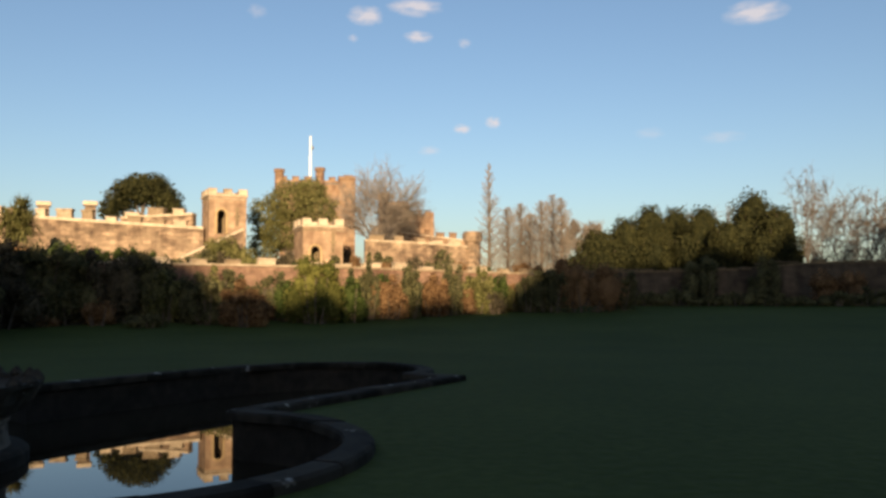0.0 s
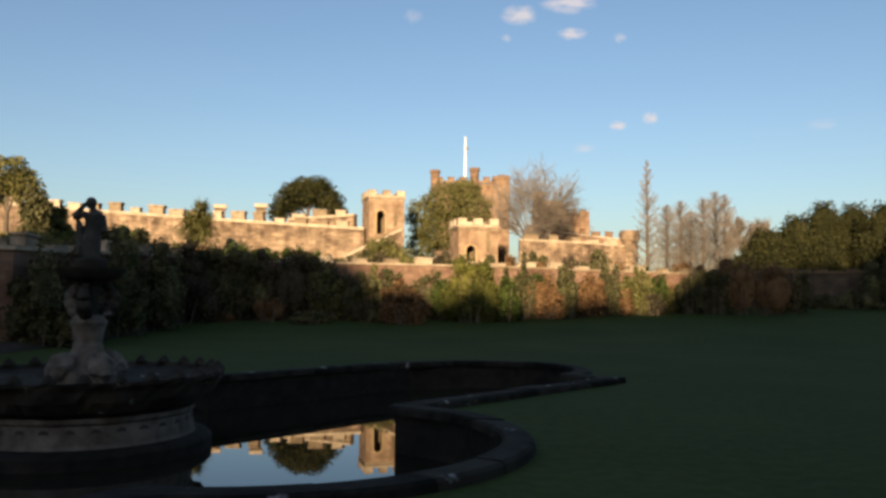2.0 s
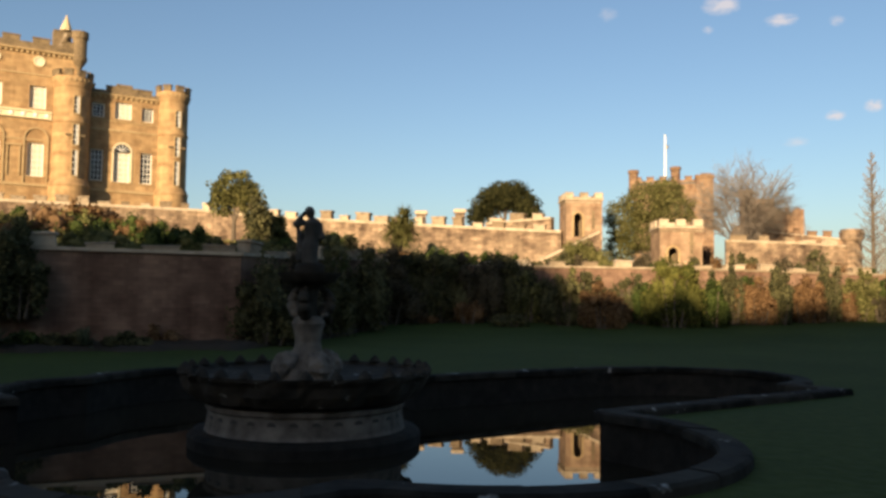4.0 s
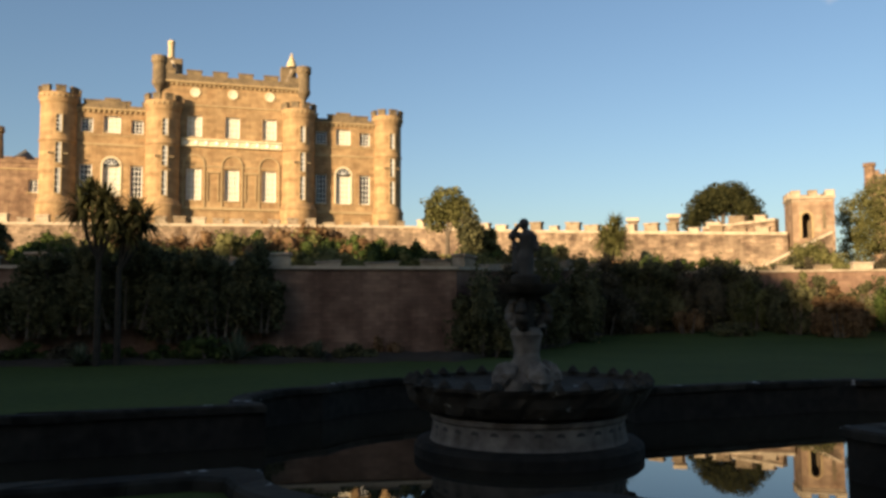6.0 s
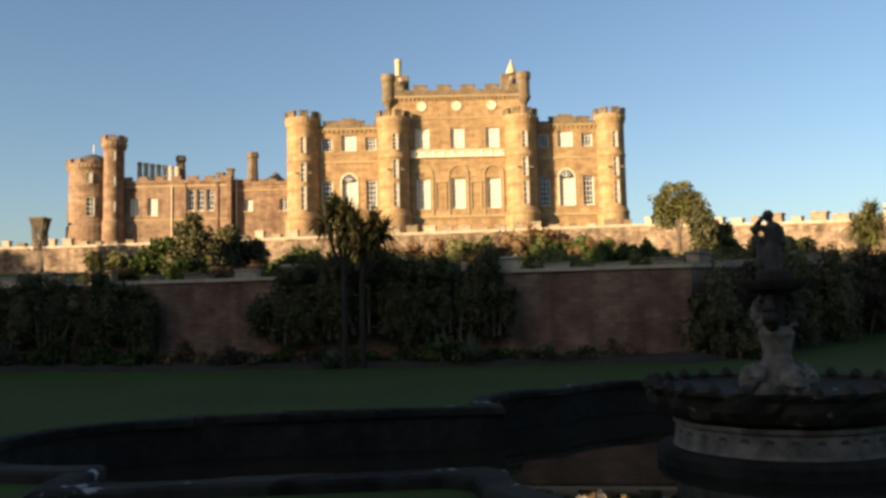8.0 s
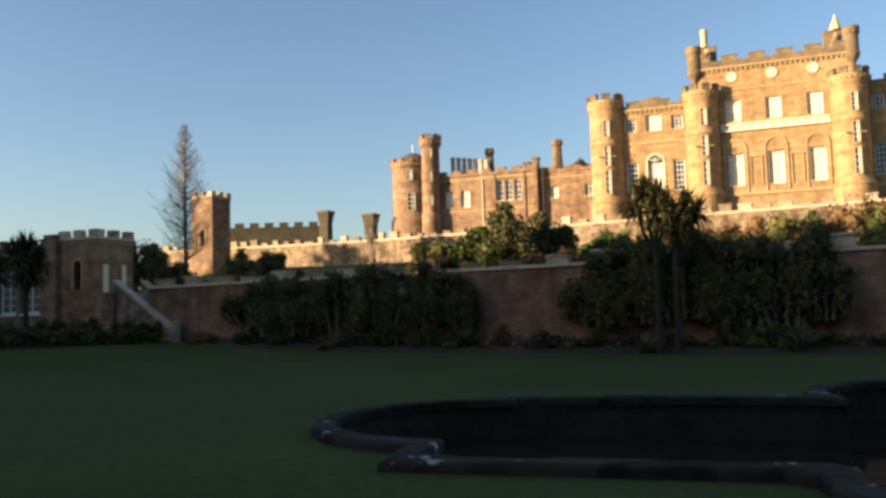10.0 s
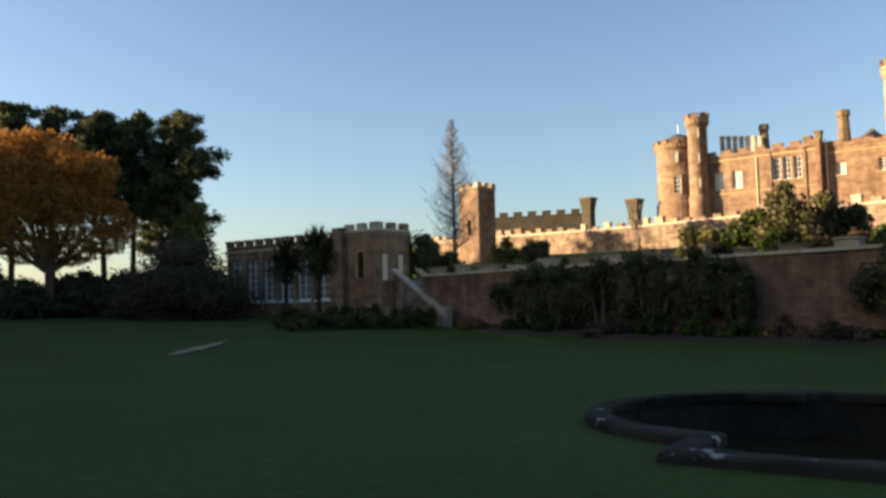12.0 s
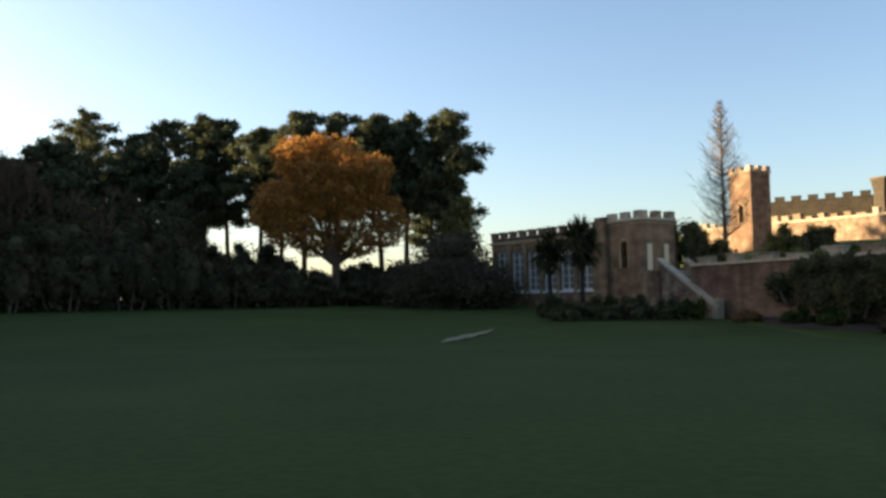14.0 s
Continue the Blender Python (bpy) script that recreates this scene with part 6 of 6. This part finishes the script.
cordyline(at(60.2, 28.7), [(0.05, 0.1, 4.5), (0.25, 0.4, 4.9), (0.15, 0.2, 4.2), (0.4, 0.62, 4.6)], 149, "tall dark cabbage palm with tufted heads", 110, 0.86, 0.085)
cordyline(at(104.7, 47), [(-0.7, 0.35, 3.5), (0.0, 0.0, 4.1), (0.55, -0.3, 3.5), (0.1, 0.0, 3.1)], 150, "dark cabbage palm in front of the orangery", 170, 1.1)
cordyline(at(102.5, 46.5), [(-0.75, 0.4, 4.1), (0.0, 0.0, 4.7), (0.7, -0.4, 4.3), (0.2, 0, 3.6), (-0.3, 0.2, 3.4)], 151, "dark cabbage palm in front of the orangery", 190, 1.15)

# climbers and hedges on the garden wall: (bearing, nearer than the wall, width, height, depth, base, leaves)
def wall_d(az):
    return meets(W1, pol(az, 1), Vector())[0]


rows = [(88.5, 0.5, 3.2, 2.9, 1.0), (85.6, 0.6, 3.4, 3.4, 1.2), (82.6, 0.6, 3.2, 3.6, 1.3), (79.6, 0.5, 3.0, 3.4, 1.1), (77.0, 0.4, 2.2, 3.3, 0.8), (74.4, 0.3, 1.2, 3.2, 0.7), (65.2, 0.4, 2.2, 3.7, 1.1), (62.4, 0.5, 2.6, 4.0, 1.3), (59.6, 0.5, 2.6, 4.1, 1.3), (56.6, 0.5, 2.6, 4.0, 1.2), (53.8, 0.5, 2.4, 4.0, 1.2), (51.2, 0.4, 1.6, 3.9, 0.9)]
for i, (az, off, w, h, dp) in enumerate(rows):
    d = wall_d(az) - off
    p = at(az, d) + Vector((0, 0, (1.05 if az > 74 else 1.25) - 0.45 * ((i * 7) % 4) / 3))
    s = shrub(p, w * 1.15, dp * 1.4, h - (0.7 if az > 74 else 1.0), L_DARK, 200 + i, "dark evergreen climber heaped over the garden wall" if az > 45 else "tall dark evergreen hedge in shade", 2600, 0.13, 4, "climber" if az > 45 else "hedge", "wall climbers" if az > 45 else "hedge along the border", turn=WALL_AZ if az > 45 else az)

for i, (az, d, w, h, dp) in enumerate(((36.4, 30.6, 2.4, 3.2, 1.4), (34.6, 33.6, 2.6, 3.5, 1.6), (32.4, 37.5, 3.0, 3.9, 1.8), (30.2, 41.0, 3.2, 4.1, 1.8), (28.2, 43.5, 3.2, 4.1, 1.8), (26.2, 44.2, 3.2, 4.0, 1.8), (24.2, 44.6, 3.0, 3.7, 1.7), (22.2, 45.0, 3.0, 3.8, 1.7), (20.3, 45.3, 2.8, 3.7, 1.6), (18.6, 45.6, 2.4, 3.3, 1.5))):
    d = min(d, wall_d(az) - 1.0)
    shrub(at(az, d), w * 1.15, dp * 1.4, h, (L_DARK, L_BROWN, L_DARK)[i % 3], 230 + i, "tall dark evergreen hedge in shade" if i % 3 != 1 else "tall dull brown hedge in shade", 2800, 0.14, 4, "hedge", "hedge along the border", turn=az)

# plants in the shaded border below the wall
for i in range(34):
    az = 92 - i * 2.9
    rr = random.Random(300 + i)
    az += rr.uniform(-0.8, 0.8)
    if az > 43:
        d = wall_d(az) - rr.uniform(0.9, 1.6)
    elif az > 20:
        d = min(43.5, 30.0 + (43 - az) * 1.1) + rr.uniform(-0.8, 0.4)
    else:
        d = 42.5 + (20 - az) * 0.32 + rr.uniform(-0.8, 0.6)
    h = rr.uniform(0.6, 1.3)
    shrub(at(az, d), rr.uniform(1.0, 2.2), 0.9, h, rr.choice((L_DARK, L_GREEN, L_BROWN, L_RUST)), 300 + i, "low border plant in the shade below the wall", 420, 0.12, 3, "border_plant", "border plants", turn=az)
# taller shrubs of the right-hand border, the upper parts in sun
for i, (az, d, w, h, mat, lab) in enumerate(((15.8, 43.5, 2.2, 2.6, L_DARK, "dark shrub in the border"), (13.4, 42, 2.4, 2.4, L_RUST, "brown shrub in the border"), (8.8, 43.5, 3.7, 3.6, L_YELLOW, "bright yellow-green rounded shrub"), (6.3, 44, 1.4, 2.4, L_GREEN, "green upright shrub"), (5.0, 46, 1.0, 3.7, L_DARK, "dark columnar shrub"), (3.6, 46, 2.0, 2.5, L_RUST, "russet sunlit shrub"), (2.2, 46.5, 1.3, 3.0, L_DARK, "dark narrow shrub"), (0.7, 48, 1.9, 2.5, L_RUST, "russet sunlit shrub"), (-0.6, 49, 1.3, 3.4, L_DARK, "dark upright shrub"), (-2.2, 50, 1.9, 2.3, L_OLIVE, "olive sunlit shrub"), (-3.6, 51, 1.6, 1.7, L_DARK, "dark low shrub"), (-5.2, 52, 2.2, 1.8, L_RUST, "russet shrub"), (-7.4, 51, 2.6, 2.6, L_DARK, "dark twiggy bush"), (-9.8, 51, 4.6, 3.5, L_RUST, "wide dark twiggy bush"), (-11.9, 53, 2.6, 2.6, L_DARK, "dark bush"), (-17.2, 58, 2.6, 3.4, L_DARK, "climber on the boundary wall"), (-21.3, 58.5, 2.0, 3.3, L_DARK, "climber on the boundary wall"), (-25.5, 58.5, 3.6, 2.3, L_RUST, "russet climber on the boundary wall"))):
    shrub(at(az, d), w, 1.3, h, mat, 400 + i, lab + " below the garden wall", 1900, 0.13, 4, turn=az)
for i in range(34):
    rr = random.Random(470 + i)
    az = 19 - i * 0.78 + rr.uniform(-0.4, 0.4)
    d = 44.5 + max(0.0, 10 - az) * 0.42 + rr.uniform(-0.6, 1.6)
    mat = rr.choice((L_RUST, L_OLIVE, L_DARK, L_GREEN, L_DARK, L_BROWN))
    shrub(at(az, d), rr.uniform(0.9, 1.9), 1.0, rr.uniform(1.4, 3.1), mat, 470 + i, {L_RUST.name: "rusty brown", L_OLIVE.name: "olive", L_DARK.name: "dark", L_GREEN.name: "green", L_BROWN.name: "dull brown"}[mat.name] + " mixed shrub in the border below the wall", 900, 0.12, 3, group="border shrubs", turn=az)
for i in range(10):
    az = -12 - i * 1.9
    shrub(at(az, 57.3), 2.2, 0.8, 0.7 + 0.3 * (i % 3), L_DARK, 430 + i, "low dark growth at the foot of the boundary wall", 420, 0.13, 3, "border_plant", "border plants", turn=az)

# sunlit shrubs on the slope above the wall
for i in range(88):
    rr = random.Random(500 + i)
    az = 88 - i * 0.66 + rr.uniform(-0.5, 0.5)
    w1 = wall_d(az)
    d = w1 + rr.choice((2.5, 5.5, 9.0, 13.0)) + rr.uniform(-1, 1)
    h = rr.uniform(1.1, 2.2)
    if 66 < az < 76 or az < 40:
        h *= 0.7
    if az > 76:
        h *= 0.55
    mat = rr.choice((L_OLIVE, L_RUST, L_SAGE, L_OLIVE, L_RUST, L_GREEN))
    lab = {L_OLIVE.name: "olive-green", L_RUST.name: "rusty brown", L_GREEN.name: "green", L_SAGE.name: "pale olive"}[mat.name]
    shrub(at(az, d), rr.uniform(1.8, 3.4), 1.5, h, mat, 500 + i, lab + " shrub on the slope above the wall", 1000, 0.12, 4, group="slope shrubs", turn=az)
for i, (az, d, w, h, mat) in enumerate(((73.6, 37.5, 2.6, 2.4, L_GREEN), (71.0, 36.5, 3.2, 3.3, L_DARK), (68.6, 37.5, 2.6, 2.6, L_DARK), (76.2, 39, 2.6, 1.9, L_OLIVE), (47.4, 45, 4.2, 2.6, L_RUST), (51.6, 44, 2.6, 2.2, L_GREEN), (36.2, 47, 2.4, 2.6, L_OLIVE), (31.8, 48, 2.4, 2.0, L_GREEN), (25.2, 53, 3.0, 1.9, L_GREY))):
    shrub(at(az, d), w, 2.0, h, mat, 560 + i, {L_GREEN.name: "tall green", L_DARK.name: "big dark glossy", L_OLIVE.name: "olive", L_RUST.name: "wide rusty brown", L_GREY.name: "grey-green"}[mat.name] + " shrub above the garden wall", 2600, 0.17, 5, turn=az)
bare_tree(at(80.6, 58), 3.8, 570, "small bare tree against the sunlit wall", BARK_LIT, 0.6, 0.12, 4, 3, 0.1, 0.02)

for i in range(22):
    rr = random.Random(700 + i)
    az = 34 - i * 1.75 + rr.uniform(-0.5, 0.5)
    d = wall_d(az) + rr.uniform(1.2, 3.0) if az > -6 else 59
    mat = rr.choice((L_OLIVE, L_DARK, L_GREEN, L_BROWN, L_RUST))
    lab = {L_OLIVE.name: "olive-green", L_RUST.name: "rusty brown", L_GREEN.name: "green", L_DARK.name: "dark", L_BROWN.name: "dull brown"}[mat.name]
    shrub(at(az, d), rr.uniform(1.4, 2.6), 1.2, rr.uniform(1.2, 2.3), mat, 700 + i, lab + " bush just behind the garden wall", 900, 0.12, 4, group="slope shrubs", turn=az)

# a short pale strip laid on the lawn
v, f = [], []
for i in range(13):
    k = i / 12
    c = pol(112.2 - 3.3 * k + 0.25 * math.sin(k * 5), 32.8 + 6.4 * k ** 1.5)
    for s in (-1, 1):
        q = c + Vector((0.35, 0.9, 0)).normalized() * 0.5 * s * math.sin(math.pi * (0.04 + 0.92 * k)) * (0.8 + 0.3 * math.sin(i * 2.1 + s))
        v.append((q.x, q.y, lawn_z(q.x, q.y) + 0.03 + 0.035 * math.sin(math.pi * k)))
for i in range(12):
    f.append((2 * i, 2 * i + 1, 2 * i + 3, 2 * i + 2))
LAWN_STRIP = material("pale strip surface", (0.15, 0.135, 0.075), (0.30, 0.26, 0.16), 8, 0.95, 0.6)
tagged(soup("path", v, f, LAWN_STRIP), "short pale strip across the lawn", "path", kind="structure")

# dark growth by the gate lodge and its stair
for i, (az, d, w, h) in enumerate(((95.9, 57, 2.6, 3.4), (94.6, 59, 2.6, 3.0), (93.4, 61, 2.4, 2.6), (89.6, 64, 2.6, 2.4), (87.6, 62, 2.6, 2.0))):
    shrub(at(az, d), w, 1.8, h, (L_DARK, L_OLIVE)[i % 2], 580 + i, "dark evergreen shrub behind the garden wall", 1600, 0.17, 4, turn=az)
for i in range(9):
    rr = random.Random(590 + i)
    az = 95.6 + i * 1.15
    shrub(at(az, 44.5 + rr.uniform(-1.2, 1.5)), rr.uniform(1.4, 2.4), 1.0, rr.uniform(0.7, 1.5), rr.choice((L_DARK, L_GREEN)), 590 + i, "low dark shrub at the foot of the gate lodge", 700, 0.13, 3, group="border shrubs", turn=az)

shrub(at(14.6, 55.6), 3.0, 1.4, 2.9, L_OLIVE, 610, "olive ivy on the bank below the garden tower", 2600, 0.12, 4, turn=15)
for i in range(15):
    az = 124 + i * 1.2
    shrub(at(az, 69 + 2 * (i % 2)), 3.6, 2.4, 2.8 + 0.5 * (i % 3), L_WOOD_SHADE, 620 + i, "dark shaded undergrowth below the pines", 700, 0.22, 3, group="woodland undergrowth", turn=az)


def spiky_plant(place, seed, r, label):
    """A rosette of stiff pointed leaves."""
    t = empty("spiky_plant", Matrix.Translation(place), label, "plant", "spiky plants")
    rnd = random.Random(seed)
    v, f = [], []
    for i in range(70):
        a, e = rnd.uniform(0, 6.283), rnd.uniform(0.1, 1.45)
        out = Vector((math.cos(a) * math.cos(e), math.sin(a) * math.cos(e), math.sin(e)))
        side = out.cross(Vector((0, 0, 1))).normalized() * 0.045
        k = len(v)
        m = out * r * 0.5
        v += [-side * 0.7, side * 0.7, m + side, m - side, out * r * rnd.uniform(0.85, 1.1) - Vector((0, 0, 0.1 * math.cos(e)))]
        f += [(k, k + 1, k + 2, k + 3), (k + 3, k + 2, k + 4)]
    soup("leaf_rosette", [Vector(q) + Vector((0, 0, 0.05)) for q in v], f, L_GREY, t)
    return t


for i, (az, d, r) in enumerate(((52.9, 28.4, 1.15), (74.0, 33.0, 0.8), (62.4, 28.8, 0.7), (47.5, 28.6, 0.75), (34.0, 30.2, 0.8))):
    spiky_plant(at(az, d), 640 + i, r, "grey-green spiky plant in the shaded border")

# dark growth against the sunlit bastion
for i, (az, d, w, h, mat) in enumerate(((0.2, 58, 2.2, 3.0, L_DARK), (-1.3, 60, 1.8, 2.2, L_RUST), (4.4, 60, 2.0, 2.6, L_DARK), (6.6, 60, 2.0, 3.0, L_RUST), (-5.8, 60, 2.6, 2.4, L_RUST))):
    shrub(at(az, d), w, 1.4, h, mat, 660 + i, ("dark" if mat is L_DARK else "russet") + " bush on the terrace before the bastion", 1500, 0.13, 4, group="terrace bushes", turn=az)


# ---- small clouds, far off ----
cloud_mat = bpy.data.materials.new("thin cloud")
cloud_mat.use_nodes = True
_n, _l = cloud_mat.node_tree.nodes, cloud_mat.node_tree.links
_e = _n.new("ShaderNodeEmission")
_e.inputs["Color"].default_value, _e.inputs["Strength"].default_value = (1.0, 0.92, 0.90, 1), 0.38
_t = _n.new("ShaderNodeBsdfTransparent")
_m = _n.new("ShaderNodeMixShader")
_c = _n.new("ShaderNodeTexCoord")
_gr = _n.new("ShaderNodeTexGradient")
_gr.gradient_type = "SPHERICAL"
_nz2 = _n.new("ShaderNodeTexNoise")
_nz2.inputs["Scale"].default_value, _nz2.inputs["Detail"].default_value = 2.2, 6
_oi = _n.new("ShaderNodeObjectInfo")
_ad = _n.new("ShaderNodeVectorMath")
_ad.operation = "MULTIPLY_ADD"
_ad.inputs[1].default_value = (40, 40, 40)
_l.new(_oi.outputs["Random"], _ad.inputs[0])
_l.new(_c.outputs["Object"], _ad.inputs[2])
_l.new(_ad.outputs[0], _nz2.inputs["Vector"])
_l.new(_c.outputs["Object"], _gr.inputs["Vector"])
_mu = _n.new("ShaderNodeMath")
_mu.operation = "MULTIPLY"
_l.new(_gr.outputs["Fac"], _mu.inputs[0])
_l.new(_nz2.outputs["Fac"], _mu.inputs[1])
_rp = _n.new("ShaderNodeValToRGB")
_rp.color_ramp.elements[0].position, _rp.color_ramp.elements[1].position = 0.12, 0.42
_rp.color_ramp.elements[1].color = (0.75, 0.75, 0.75, 1)
_l.new(_mu.outputs[0], _rp.inputs["Fac"])
_al = _n.new("ShaderNodeMath")
_al.operation = "MULTIPLY"
_l.new(_rp.outputs["Color"], _al.inputs[0])
_l.new(_oi.outputs["Alpha"], _al.inputs[1])
_l.new(_al.outputs[0], _m.inputs[0])
_l.new(_t.outputs[0], _m.inputs[1])
_l.new(_e.outputs[0], _m.inputs[2])
_l.new(_m.outputs[0], _n["Material Output"].inputs["Surface"])


def cloud(az, tan, w, h, dense=1.0):
    """A small cloud, a soft patch some kilometres off; its size in degrees."""
    d = 4000.0
    n = 24
    me = bpy.data.meshes.new("cloud")
    me.from_pydata([(math.cos(2 * math.pi * i / n), math.sin(2 * math.pi * i / n), 0) for i in range(n)], [], [tuple(range(n))])
    me.materials.append(cloud_mat)
    o = new("cloud", me)
    eye = Vector((0, 0, 1.7))
    p = pol(az, d, 1.7 + tan * d)
    m = look(p, eye)
    o.matrix_world = m @ Matrix.Diagonal((d * math.tan(radians(w / 2)) * 1.25, d * math.tan(radians(h / 2)) * 1.25, 1, 1))
    o.color = (1, 1, 1, dense)
    o.visible_shadow = False
    return tagged(o, "small pale cloud in a clear blue sky", "cloud", "clouds", "structure")


for row in ((1.93, 0.3640, 4.34, 1.58), (5.41, 0.3513, 2.96, 1.58), (1.73, 0.3254, 2.45, 0.95), (-21.19, 0.3321, 4.73, 1.77), (-1.38, 0.2106, 1.42, 0.79), (-3.57, 0.2179, 1.34, 0.95), (-1.56, 0.3175, 1.18, 0.79, 0.5), (6.32, 0.3224, 0.87, 0.63, 0.5), (0.93, 0.1833, 1.97, 0.71, 0.5), (12.97, 0.3498, 1.58, 1.18, 0.3), (-19.05, 0.1885, 3.15, 1.03, 0.3), (-14.31, 0.1982, 2.37, 0.95, 0.25)):
    cloud(*row)
